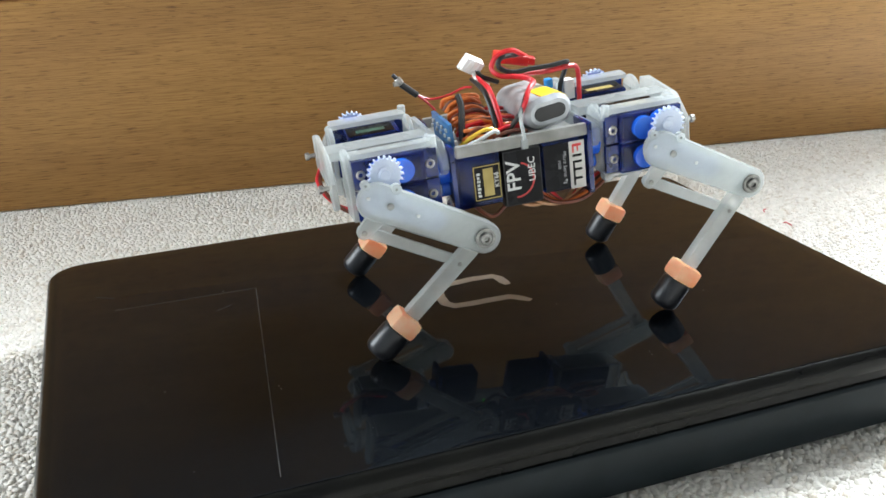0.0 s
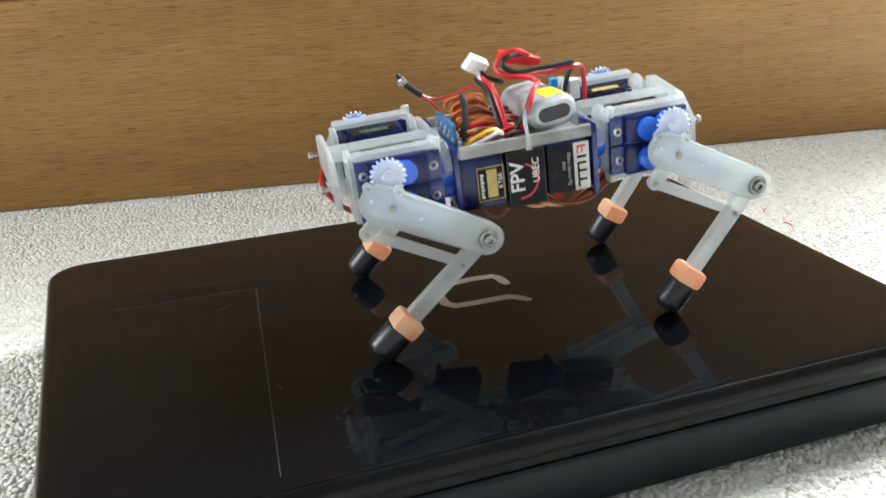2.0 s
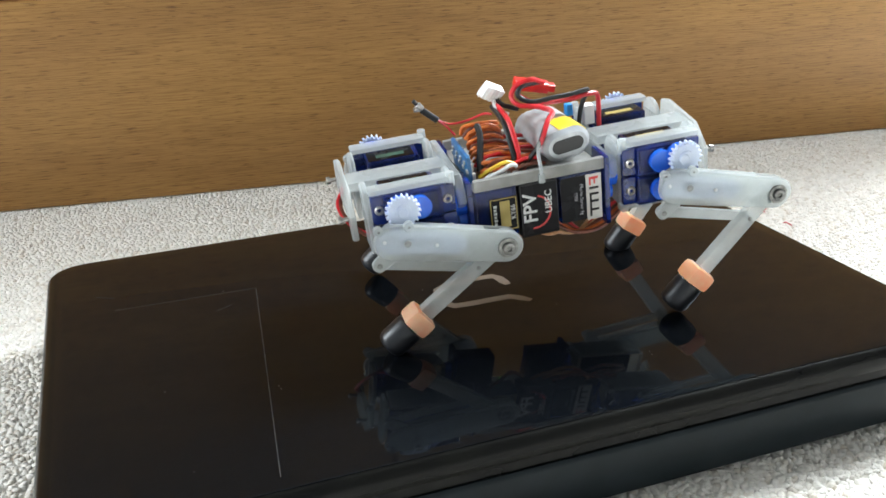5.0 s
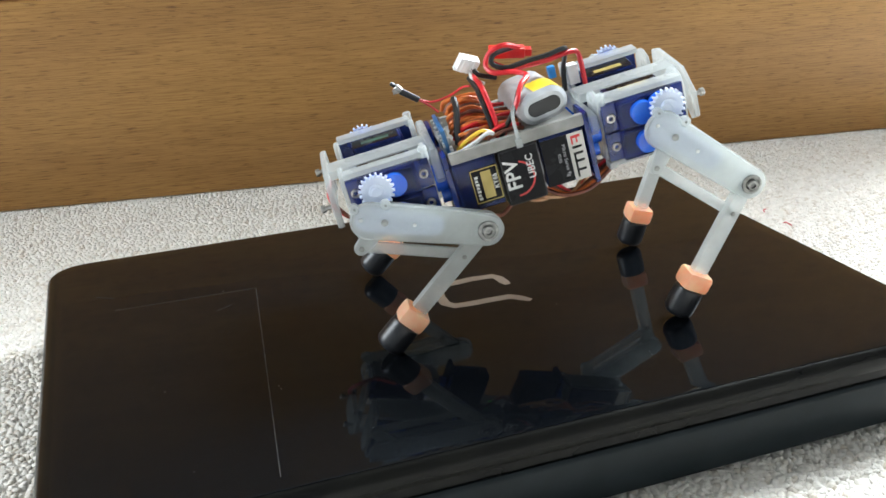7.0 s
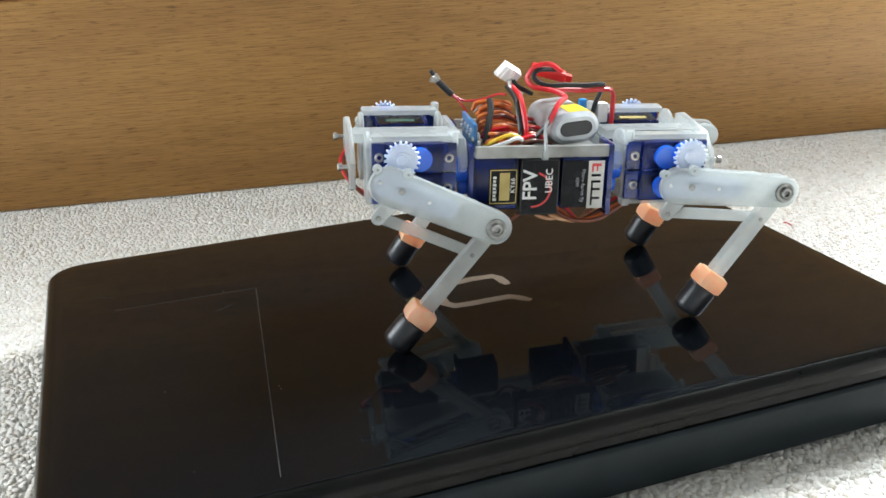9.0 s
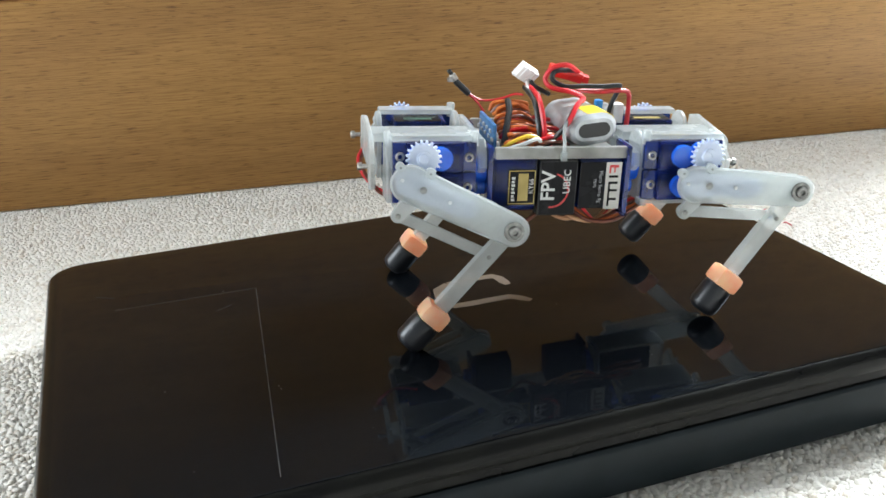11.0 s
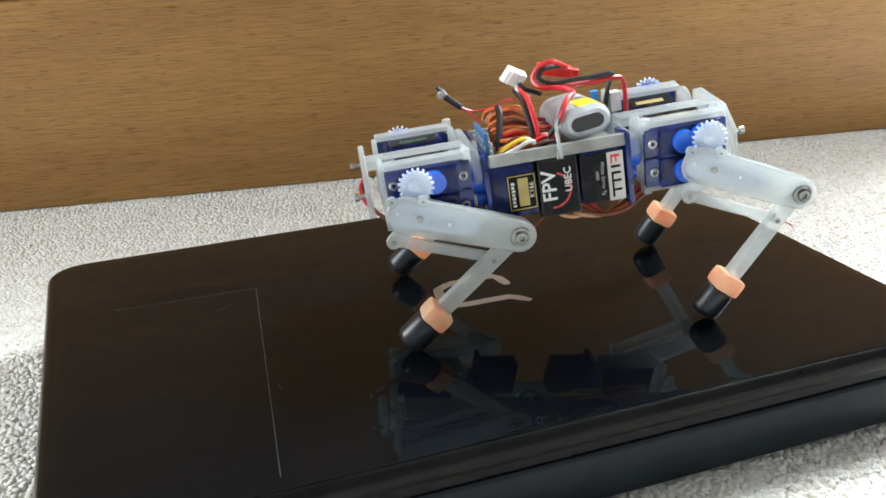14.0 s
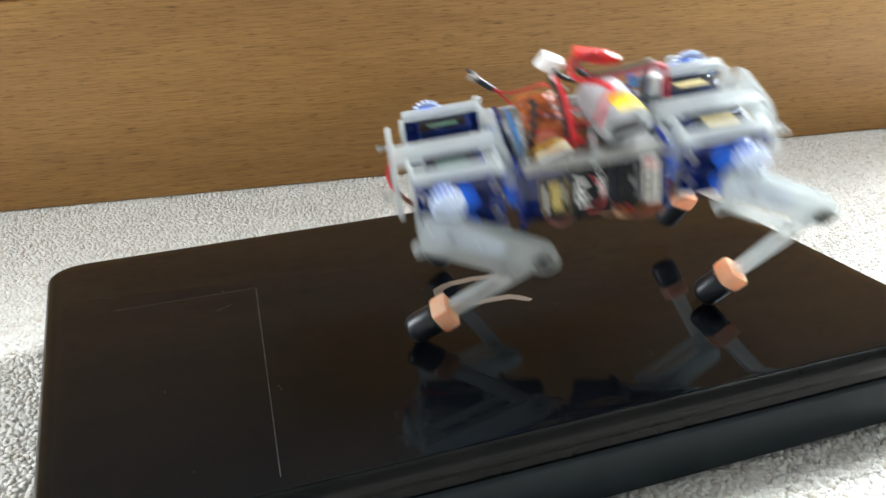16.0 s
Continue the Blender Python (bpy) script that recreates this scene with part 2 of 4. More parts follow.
def tube(bm, points, r, seg=7, steps=6):
    """A wire swept along a smooth line through the points."""
    p = [Vector(q) for q in points]
    p = [2 * p[0] - p[1], *p, 2 * p[-1] - p[-2]]
    line = []
    for i in range(1, len(p) - 2):
        for k in range(steps):
            t = k / steps
            a, b, c, d = p[i - 1:i + 3]
            line.append(0.5 * ((2 * b) + (c - a) * t + (2 * a - 5 * b + 4 * c - d) * t * t + (3 * b - a - 3 * c + d) * t ** 3))
    line.append(p[-2])
    way = (line[1] - line[0]).normalized()
    side = way.orthogonal().normalized()
    rings = []
    for i, q in enumerate(line):
        way = (line[min(i + 1, len(line) - 1)] - line[max(i - 1, 0)]).normalized()
        side = (side - way * side.dot(way)).normalized()
        other = way.cross(side)
        rings.append([bm.verts.new((q + (side * math.cos(a) + other * math.sin(a)) * r) * MM)
                      for a in (2 * math.pi * k / seg for k in range(seg))])
    for a, b in zip(rings, rings[1:]):
        for k in range(seg):
            bm.faces.new((a[k], a[(k + 1) % seg], b[(k + 1) % seg], b[k]))
    bm.faces.new(rings[0][::-1])
    bm.faces.new(rings[-1])
    return bm


def lettering(name, words, size, m, material, parent, bold=0.0):
    """Words in the built-in font as a thin flat mesh; m places it, in metres."""
    curve = bpy.data.curves.new(name, "FONT")
    curve.body, curve.size, curve.extrude, curve.offset = words, size * MM, 0.00004, bold * MM
    curve.align_x, curve.align_y, curve.resolution_u = "CENTER", "CENTER", 2
    temp = bpy.data.objects.new(name, curve)
    scene.collection.objects.link(temp)
    mesh = bpy.data.meshes.new_from_object(temp.evaluated_get(bpy.context.evaluated_depsgraph_get()))
    bpy.data.objects.remove(temp)
    mesh.transform(m)
    mesh.materials.clear()
    mesh.materials.append(material)
    ob = new(name, mesh)
    ob.parent = parent
    return ob


def rounded_ring(bm, hx, hy, r, z, inset, seg=8):
    ring = []
    for cx, cy, a0 in ((hx - r, hy - r, 0), (-hx + r, hy - r, 90), (-hx + r, -hy + r, 180), (hx - r, -hy + r, 270)):
        for i in range(seg + 1):
            a = radians(a0 + 90 * i / seg)
            ring.append(bm.verts.new((cx + (r - inset) * math.cos(a), cy + (r - inset) * math.sin(a), z)))
    return ring


def rounded_slab(bm, hx, hy, r, profile):
    """A slab with rounded corners: profile rows of (height, inset of the rim), in metres."""
    rings = [rounded_ring(bm, hx, hy, r, z, inset) for z, inset in profile]
    n = len(rings[0])
    for a, b in zip(rings, rings[1:]):
        for i in range(n):
            bm.faces.new((a[i], a[(i + 1) % n], b[(i + 1) % n], b[i]))
    bm.faces.new(rings[0][::-1])
    bm.faces.new(rings[-1])
    return bm


# ---- the room ----
FLOOR = -0.0075


def room():
    bm = bmesh.new()
    box(bm, -3.2, 2.4, -2.4, 1.7, -0.03, FLOOR - 0.0008, unit=1)
    tagged(part("floor", bm, carpet_mat, None, smooth=False), "cream wool carpet floor", "floor", kind="structure")
    # Ceiling and walls are out of view, added to close the room.
    bm = bmesh.new()
    box(bm, -3.2, 2.4, -2.4, 1.7, 2.4, 2.5, unit=1)
    tagged(part("ceiling", bm, wall_mat, None, smooth=False), "unseen plain dim grey ceiling", "ceiling", kind="structure")
    for name, b in (("wall_south", (-3.2, 2.4, -2.5, -2.4, -0.03, 2.5)), ("wall_north", (-3.2, 2.4, 1.7, 1.8, -0.03, 2.5)),
                    ("wall_east", (2.4, 2.5, -2.5, 1.8, -0.03, 2.5)), ("wall_west", (-3.3, -3.2, -2.5, 1.8, -0.03, 2.5))):
        bm = bmesh.new()
        box(bm, *b, unit=1)
        tagged(part(name, bm, wall_mat, None, smooth=False), "unseen plain dim grey room wall", "wall", kind="structure")


room()


def carpet_pile():
    """Looped wool tufts, each a small lumpy dome, on the stretch of floor in view."""
    rng = np.random.default_rng(4)
    pitch = 0.0024
    gx, gy = np.meshgrid(np.arange(-0.46, 0.74, pitch), np.arange(-0.30, 0.46, pitch))
    x, y = gx.ravel(), gy.ravel()
    x, y = x + rng.uniform(-0.0012, 0.0012, x.size), y + rng.uniform(-0.0012, 0.0012, x.size)
    inside = (np.abs(x) < 0.172) & (y > -0.108) & (y < 0.110)
    behind = y > 0.3422 - 0.1555 * x
    near = (y < -0.21) & (x < 0.0)
    keep = ~inside & ~behind & ~near
    x, y = x[keep], y[keep]
    n = x.size
    r, h = rng.uniform(0.0012, 0.0021, n), rng.uniform(0.0005, 0.0011, n)
    turn, lean = rng.uniform(0, 6.28, n), rng.normal(0, 0.0009, (n, 2))
    seg = 5
    rows = []
    for ring_r, ring_h in ((1.05, 0.0), (0.8, 0.75)):
        for k in range(seg):
            a = turn + k * 2 * np.pi / seg
            wob = rng.uniform(0.65, 1.3, n)
            rows.append(np.stack([x + r * ring_r * wob * np.cos(a) + lean[:, 0] * ring_h, y + r * ring_r * wob * np.sin(a) + lean[:, 1] * ring_h,
                                  FLOOR + h * ring_h - 0.0012 * (ring_h == 0)], -1))
    rows.append(np.stack([x + lean[:, 0], y + lean[:, 1], FLOOR + h], -1))
    verts = np.stack(rows, 1).reshape(-1, 3)
    m = 2 * seg + 1
    tris = []
    for s in range(1):
        for k in range(seg):
            a, b = s * seg + k, s * seg + (k + 1) % seg
            tris += [(a, b, b + seg), (a, b + seg, a + seg)]
    tris += [(seg + k, seg + (k + 1) % seg, 2 * seg) for k in range(seg)]
    faces = (np.array(tris)[None] + (np.arange(n) * m)[:, None, None]).reshape(-1)
    mesh = bpy.data.meshes.new("carpet_pile")
    mesh.vertices.add(len(verts))
    mesh.vertices.foreach_set("co", verts.ravel())
    mesh.loops.add(len(faces))
    mesh.loops.foreach_set("vertex_index", faces)
    mesh.polygons.add(len(faces) // 3)
    mesh.polygons.foreach_set("loop_start", np.arange(0, len(faces), 3))
    mesh.polygons.foreach_set("use_smooth", np.ones(len(faces) // 3, dtype=bool))
    mesh.update()
    mesh.validate()
    mat = carpet_mat.copy()
    mat.name = "wool_pile"
    nodes, links = mat.node_tree.nodes, mat.node_tree.links
    geo, ramp, mixer = nodes.new("ShaderNodeNewGeometry"), nodes.new("ShaderNodeValToRGB"), nodes.new("ShaderNodeMix")
    ramp.color_ramp.elements[0].position, ramp.color_ramp.elements[1].position = 0.0, 0.22
    ramp.color_ramp.elements[0].color, ramp.color_ramp.elements[1].color = (0.80, 0.75, 0.69, 1), (1, 1, 1, 1)
    links.new(geo.outputs["Random Per Island"], ramp.inputs["Fac"])
    mixer.data_type, mixer.blend_type = "RGBA", "MULTIPLY"
    mixer.inputs["Factor"].default_value = 1.0
    b = nodes["Principled BSDF"]
    links.new(b.inputs["Base Color"].links[0].from_socket, mixer.inputs["A"])
    links.new(ramp.outputs["Color"], mixer.inputs["B"])
    links.new(mixer.outputs["Result"], b.inputs["Base Color"])
    mesh.materials.append(mat)
    tagged(new("carpet_pile", mesh), "cream looped wool carpet pile", "carpet", kind="stuff")


carpet_pile()


def chest():
    """A low oak chest: a front board on its carcass."""
    root = new("oak_chest")
    root.matrix_basis = pose(0.134797, 0.318302, FLOOR, 0, 0, -8.84)
    tagged(root, "oak-veneered chest with horizontal grain standing on carpet", "chest")
    bm = bmesh.new()
    box(bm, -1.3, 0.58, 0.0, 0.018, 0.001, 0.1565, bevel=0.0016, unit=1)
    part("drawer_front", bm, oak_mat, root, "oak veneer lower front board")
    bm = bmesh.new()
    box(bm, -1.3, 0.58, 0.010, 0.018, 0.1575, 0.56, bevel=0.0016, unit=1)
    part("upper_front", bm, oak_mat, root, "oak veneer upper front board")
    bm = bmesh.new()
    box(bm, -1.3, 0.58, 0.0185, 0.40, 0.002, 0.56, bevel=0.002, unit=1)
    part("carcass", bm, oak_mat, root, "oak veneer carcass")


chest()


# ---- the laptop ----
def laptop():
    root = new("laptop")
    tagged(root, "closed glossy black laptop lying on the carpet", "laptop")
    bm = bmesh.new()
    rounded_slab(bm, 0.1845, 0.1212, 0.017, ((-0.0070, 0.0080), (-0.0052, 0.0060), (-0.0040, 0.0022), (-0.0028, 0.0006), (-0.0010, 0.0), (0.0168, 0.0), (0.0180, 0.0003), (0.0190, 0.0010)))
    part("base", bm, case_black, root, "matt black lower case")
    bm = bmesh.new()
    rounded_slab(bm, 0.1838, 0.1205, 0.0165, ((0.0185, 0.0012), (0.0258, 0.0012)))
    part("gap", bm, rim_black, root, "narrow black seam")
    bm = bmesh.new()
    rounded_slab(bm, 0.1893, 0.1245, 0.018, ((0.0250, 0.0030), (0.0262, 0.0012), (0.0285, 0.0003), (0.0310, 0.0003), (0.0335, 0.0011),
                                             (0.0350, 0.0025), (0.0357, 0.0039), (0.03592, 0.0050)))
    bmesh.ops.translate(bm, verts=bm.verts[:], vec=(-0.0013, 0, 0))
    part("lid_rim", bm, rim_black, root, "rounded satin black rim of the lid")
    bm = bmesh.new()
    rounded_slab(bm, 0.1846, 0.1211, 0.0146, ((0.0350, 0.0006), (0.03588, 0.0002), (0.0360, 0.0010)))
    lid = part("lid", bm, lid_gloss, root, "piano black glossy lid with fine scratches")
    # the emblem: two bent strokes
    def stroke(name, pts, width):
        b = bmesh.new()
        left, right = [], []
        for i, q in enumerate(pts):
            a, c = Vector(pts[max(i - 1, 0)]), Vector(pts[min(i + 1, len(pts) - 1)])
            d = (c - a).normalized()
            n = Vector((-d.y, d.x)) * width / 2 * (0.62 if i == len(pts) - 1 else 1)
            left.append(b.verts.new((q[0] + n.x, q[1] + n.y, 0.03612)))
            right.append(b.verts.new((q[0] - n.x, q[1] - n.y, 0.03612)))
        for i in range(len(pts) - 1):
            b.faces.new((left[i], left[i + 1], right[i + 1], right[i]))
        made = bmesh.ops.extrude_face_region(b, geom=b.faces[:])["geom"]
        for v in made:
            if isinstance(v, bmesh.types.BMVert):
                v.co.z = 0.03595
        return part(name, b, logo_silver, lid, "satin silver emblem stroke", smooth=False)
    stroke("emblem_stroke", ((-0.0030, 0.0126), (0.010, 0.0138), (0.0205, 0.0128), (0.0225, 0.0095), (0.0232, 0.004), (0.0238, 0.0005)), 0.0050)
    stroke("emblem_stroke", ((-0.0030, 0.0126), (-0.0098, 0.0085), (-0.0116, 0.0), (-0.0118, -0.0075), (-0.0085, -0.0118), (-0.001, -0.0125), (0.010, -0.0125),
                             (0.0185, -0.0128), (0.0220, -0.0155), (0.0262, -0.0205)), 0.0050)
    for a, b, w in (((-0.0912, 0.0489), (-0.1101, -0.1136), 0.00036), ((-0.0912, 0.0489), (-0.158, 0.0508), 0.0003),
                    ((-0.166, 0.071), (-0.158, 0.066), 0.0003), ((-0.113, 0.030), (-0.105, 0.034), 0.0003)):
        bm = bmesh.new()
        d = Vector((b[0] - a[0], b[1] - a[1]))
        n = Vector((-d.y, d.x)).normalized() * w / 2
        box(bm, 0, d.length, -w / 2, w / 2, 0.03595, 0.03604, m=pose(a[0], a[1], 0, 0, 0, math.degrees(math.atan2(d.y, d.x))), unit=1)
        part("scratch", bm, scratch_mat, lid, "faint pale scratch", smooth=False)
    # specks of dust
    rng = random.Random(11)
    bm = bmesh.new()
    for k in range(40):
        x, y, r = rng.uniform(-172, 172), rng.uniform(-112, 110), rng.uniform(0.05, 0.16)
        lathe(bm, (x, y, 36.0), (0, 0, 1), ((0, r), (r * 0.6, r * 0.7)), 6, 0.001)
    tagged(part("dust", bm, ink_grey, lid, "fine pale dust specks", smooth=False), "fine pale dust specks", kind="stuff")


laptop()


def lint(x, y, turn):
    bm = bmesh.new()
    tube(bm, ((-3.4, 0, 2.0), (-1, 1.2, 2.9), (1.6, 0.2, 2.8), (3.2, 1.6, 2.0)), 0.35)
    ob = part("lint", bm, wire_red, None)
    ob.matrix_basis = pose(x, y, FLOOR, 0, 0, turn)
    tagged(ob, "small red thread of lint on the carpet", "lint", "lint on the carpet")


# ---- the robot ----
XH, YL, ROLL_Y, ROLL_Z, THIGH, CUFF, FOOT, BALL, EDGE, LEVER = 61.4, 45.3, 16.7, 5.2, 42.5, 49.2, 67.0, 6.7, 3.6, 15.0
robot = new("walking_robot")
tagged(robot, "four-legged robot of blue servos and frosted printed parts", "robot")


def screw(parent, at, sy, r=2.0):
    bm = bmesh.new()
    x, y, z = at
    lathe(bm, (x, y, z), (0, sy, 0), ((-1.2, r), (0.5, r), (0.95, r * 0.86), (1.05, r * 0.62), (0.9, r * 0.5), (-1.1, r * 0.46), (-1.1, 0.05)), 18)
    return part("screw", bm, steel, parent, "steel hex-socket screw")


def gear_mesh(bm, sy, teeth=20, r=7.4):
    outline = []
    for i in range(teeth):
        a = 2 * math.pi * i / teeth
        for da, rr in ((-0.5, r - 1.25), (-0.27, r - 1.15), (-0.13, r), (0.13, r), (0.27, r - 1.15)):
            t = a + da * 2 * math.pi / teeth
            outline.append((rr * math.cos(t), rr * math.sin(t)))
    plate(bm, outline, 0, sy * 2.6, 0.15)
    lathe(bm, (0, sy * 2.4, 0), (0, sy, 0), ((0, 3.4), (0.9, 3.2), (0.9, 1.3), (0.2, 1.1), (0.2, 0.05)), 18)
    return bm


def servo(parent, name, case_box, tabs, top, shaft):
    """A micro servo: clear case with its dark works, mounting tabs and round gear housing."""
    bm = bmesh.new()
    box(bm, *case_box, bevel=0.7)
    case = part(name, bm, blue, parent, "translucent blue servo case")
    bm = bmesh.new()
    x0, x1, y0, y1, z0, z1 = case_box
    box(bm, x0 + 1.6, x1 - 1.6, y0 + 1.6, y1 - 1.6, z0 + 1.6, z1 - 1.6, bevel=0.8)
    part("works", bm, inner, parent, "dark motor and gears inside the case")
    bm = bmesh.new()
    box(bm, *tabs, bevel=0.5)
    part("mounting_tab", bm, blue_tab, parent)
    bm = bmesh.new()
    for a, b, r in top:
        rod(bm, a, b, r, 22)
    part("gear_housing", bm, blue_bright, parent)
    if shaft:
        bm = bmesh.new()
        rod(bm, *shaft, 16)
        part("output_shaft", bm, gear_white, parent)
    return case


hips, thighs, shins, cranks, rods, gears = [], [], [], [], [], []


def hip(i):
    """Bracket with two stacked servos, turning about the lengthwise axis; built in robot space less the axis."""
    sx, sy = (-1, 1, 1, -1)[i], (-1, -1, 1, 1)[i]
    o = (0, sy * ROLL_Y, ROLL_Z)
    bm = bmesh.new()

    def bx(x0, x1, y0, y1, z0, z1, bevel=0.6):
        a, b = sorted((sx * x0, sx * x1))
        c, d = sorted((sy * y0, sy * y1))
        box(bm, a, b, c - o[1], d - o[1], z0 - o[2], z1 - o[2], bevel)

    def sp(x, y, z):
        return (sx * x, sy * y - o[1], z - o[2])

    bx(37.6, 72.6, 23.5, 30.8, 17.2, 19.7, 0.9)
    for x in (72.2, 36.4):
        q0, q1 = sorted((sy * 12.0 - o[1], sy * 27.6 - o[1]))
        old = set(bm.verts)
        b2 = [(q0, -9.5 - o[2]), (q1, -9.5 - o[2]), (q1, 14 - o[2]), *[((q0 + q1) / 2 + (q1 - q0) / 2 * math.cos(a), 13.4 - o[2] + 6.6 * math.sin(a)) for a in (math.pi * k / 8 for k in range(9))], (q0, 14 - o[2])]
        plate(bm, b2, 0, 2.2, 0.5)
        for v in bm.verts:
            if v not in old:
                v.co = Vector((sx * x * MM + sx * v.co.y, v.co.x, v.co.z))
    bx(38.0, 72.0, 12.0, 30.5, -11.4, -9.3, 0.8)
    bx(36.0, 39.4, 26.0, 32.0, -11.8, -8.5, 0.8)
    rod(bm, sp(38.0, 29.2, 15.0), sp(38.0, 29.2, 21.4), 1.9)
    bracket = part("hip_bracket", bm, resin, robot, "frosted white printed hip bracket")

    def mirrored(x0, x1, y0, y1, z0, z1):
        return (*sorted((sx * x0, sx * x1)), *sorted((sy * y0 - o[1], sy * y1 - o[1])), z0 - o[2], z1 - o[2])

    servo(bracket, "servo", mirrored(42.8, 66.8, 12, 34.0, 4.4, 17.0), mirrored(37.0, 72.4, 28.6, 31.2, 4.6, 16.8),
          ((sp(61.0, 33.5, 11.2), sp(61.0, 37.3, 11.2), 5.9), (sp(52.8, 33.5, 10.8), sp(52.8, 36.4, 10.8), 5.0)), (sp(61.0, 37.0, 11.8), sp(61.0, 41.5, 11.8), 2.2))
    servo(bracket, "servo", mirrored(42.8, 66.8, 12, 34.0, -8.8, 4.0), mirrored(37.0, 72.4, 28.6, 31.2, -8.7, 3.9),
          ((sp(61.6, 33.5, -1.4), sp(61.6, 37.2, -1.4), 5.9), (sp(53.2, 33.5, -2.2), sp(53.2, 36.4, -2.2), 5.0)), (sp(62.1, 37.0, 0), sp(62.1, 39.0, 0), 3.0))
    for x, z in ((69.3, 11.0), (40.3, 10.5), (40.6, -2.3)):
        screw(bracket, (sx * x, sy * 31.1 - o[1], z - o[2]), sy)
    # label on the upper servo
    bm = bmesh.new()
    a, b = sorted((sx * 45.0, sx * 66.0))
    c, d = sorted((sy * 13.0 - o[1], sy * 23.2 - o[1]))
    box(bm, a, b, c, d, 17.0 - o[2], 17.15 - o[2])
    lab = part("servo_label", bm, label_black, bracket, "black label with a gold bar")
    bm = bmesh.new()
    box(bm, a + 4, b - 4, c + 2.6, d - 4.4, 17.1 - o[2], 17.22 - o[2])
    part("label_bar", bm, label_gold if sx > 0 else pcb_green, lab, "gold bar" if sx > 0 else "dull green bar")
    hips.append(bracket)
    # gear on the upper shaft
    g = part("gear", gear_mesh(bmesh.new(), sy), gear_white, robot, "white nylon gear wheel")
    gears.append(g)


def leg(i):
    sy = (-1, -1, 1, 1)[i]
    # thigh: two plates with a bridge along the upper edge; origin on the hip axis at the outer face
    bm = bmesh.new()
    outline = capsule(-6.0, 8.0, THIGH, 6.9, 12)
    plate(bm, outline, 0, -sy * 2.3, 0.7)
    plate(bm, capsule(-4.0, 7.0, THIGH, 6.4, 12), -sy * 6.3, -sy * 8.0, 0.5)
    y0, y1 = sorted((-sy * 2.0, -sy * 6.6))
    box(bm, 0.0, 32.0, y0, y1, 4.2, 7.0, 0.3)
    for x, z, r in ((-12.6, 4.6, 2.0), (-0.4, 7.4, 2.2)):
        lathe(bm, (x, sy * 0.5, z), (0, -sy, 0), ((0, r - 0.3), (0.3, r), (2.6, r), (3.0, r - 0.3)), 14)
    th = part("thigh", bm, resin, robot, "frosted white printed thigh arm")
    bm = bmesh.new()
    plate(bm, capsule(-6.2, 5.4, 20.5, 4.3, 10), -sy * 0.8, -sy * 1.9, 0.5)
    part("servo_horn", bm, gear_white, th, "white servo horn set into the arm")
    bm = bmesh.new()
    lathe(bm, (THIGH, -sy * 0.3, 0), (0, sy, 0), ((0, 4.3), (0.9, 4.3), (1.1, 4.1), (1.1, 3.2), (0.8, 3.0), (0.8, 2.9)), 22)
    bearing = part("bearing", bm, dark_steel, th, "dark steel bearing ring")
    bm = bmesh.new()
    lathe(bm, (THIGH, sy * 0.2, 0), (0, sy, 0), ((0, 2.5), (1.3, 2.5), (1.7, 2.1), (1.7, 1.3), (0.8, 1.2), (0.8, 0.05)), 16)
    part("bolt", bm, dark_steel, bearing, "steel hex socket bolt")
    for x, z, r, mat in ((0, 0, 1.5, dark_steel), (-9.6, 0.2, 0.8, steel), (12.2, 0, 0.8, steel), (-12.6, 4.6, 0.55, dark_steel), (-0.4, 7.4, 0.55, dark_steel)):
        bm = bmesh.new()
        lathe(bm, (x, sy * (0.45 if z > 4 else -0.1), z), (0, sy, 0), ((0, r), (0.3, r), (0.4, r * 0.6)), 12)
        part("pin", bm, mat, th)
    thighs.append(th)
    # shin, cuff and foot; origin on the knee axis
    mid = -sy * 4.3
    bm = bmesh.new()
    plate(bm, capsule(0, 5.6, 0.01, 5.6, 10), mid - 1.9, mid + 1.9, 0.4)
    box(bm, -3.7, 3.7, mid - 2.7, mid + 2.7, -(CUFF - 3.0), -6.5, 1.9)
    box(bm, -3.5, 3.5, mid - 1.9, mid + 1.9, -9.0, -1.0, 0.4)
    sh = part("shin", bm, resin, robot, "frosted white printed shin bar")
    bm = bmesh.new()
    box(bm, -6.1, 6.1, mid - 6.1, mid + 6.1, -(CUFF + 4.2), -(CUFF - 4.3), 2.3)
    part("cuff", bm, orange, sh, "peach rubber cuff")
    bm = bmesh.new()
    prof = [(CUFF + 3.9, 5.9), (CUFF + 4.3, 6.4), (CUFF + 6.0, BALL), (FOOT - EDGE, BALL)]
    prof += [(FOOT - EDGE + EDGE * math.sin(q), BALL - EDGE + EDGE * math.cos(q)) for q in (radians(d) for d in (18, 36, 54, 72, 90))]
    prof += [(FOOT, 2.0)]
    lathe(bm, (0, mid, 0), (0, 0, -1), prof, 24)
    part("foot", bm, rubber, sh, "black rubber foot cap")
    bm = bmesh.new()
    lathe(bm, (0, mid + sy * 1.8, -LEVER), (0, sy, 0), ((0, 1.0), (1.1, 1.0), (1.3, 0.6)), 10)
    part("pin", bm, dark_steel, sh)
    bm = bmesh.new()
    lathe(bm, (0, mid - sy * 2.4, -LEVER), (0, -sy, 0), ((0, 1.5), (0.5, 1.5), (0.7, 1.0)), 12)
    part("pin", bm, dark_steel, sh)
    shins.append(sh)
    # crank and push rod
    bm = bmesh.new()
    plate(bm, [(z, -x) for x, z in capsule(0, 4.6, LEVER, 3.0, 8)], -sy * 2.5, -sy * 4.9, 0.4)
    cr = part("crank", bm, resin, robot, "frosted white crank arm")
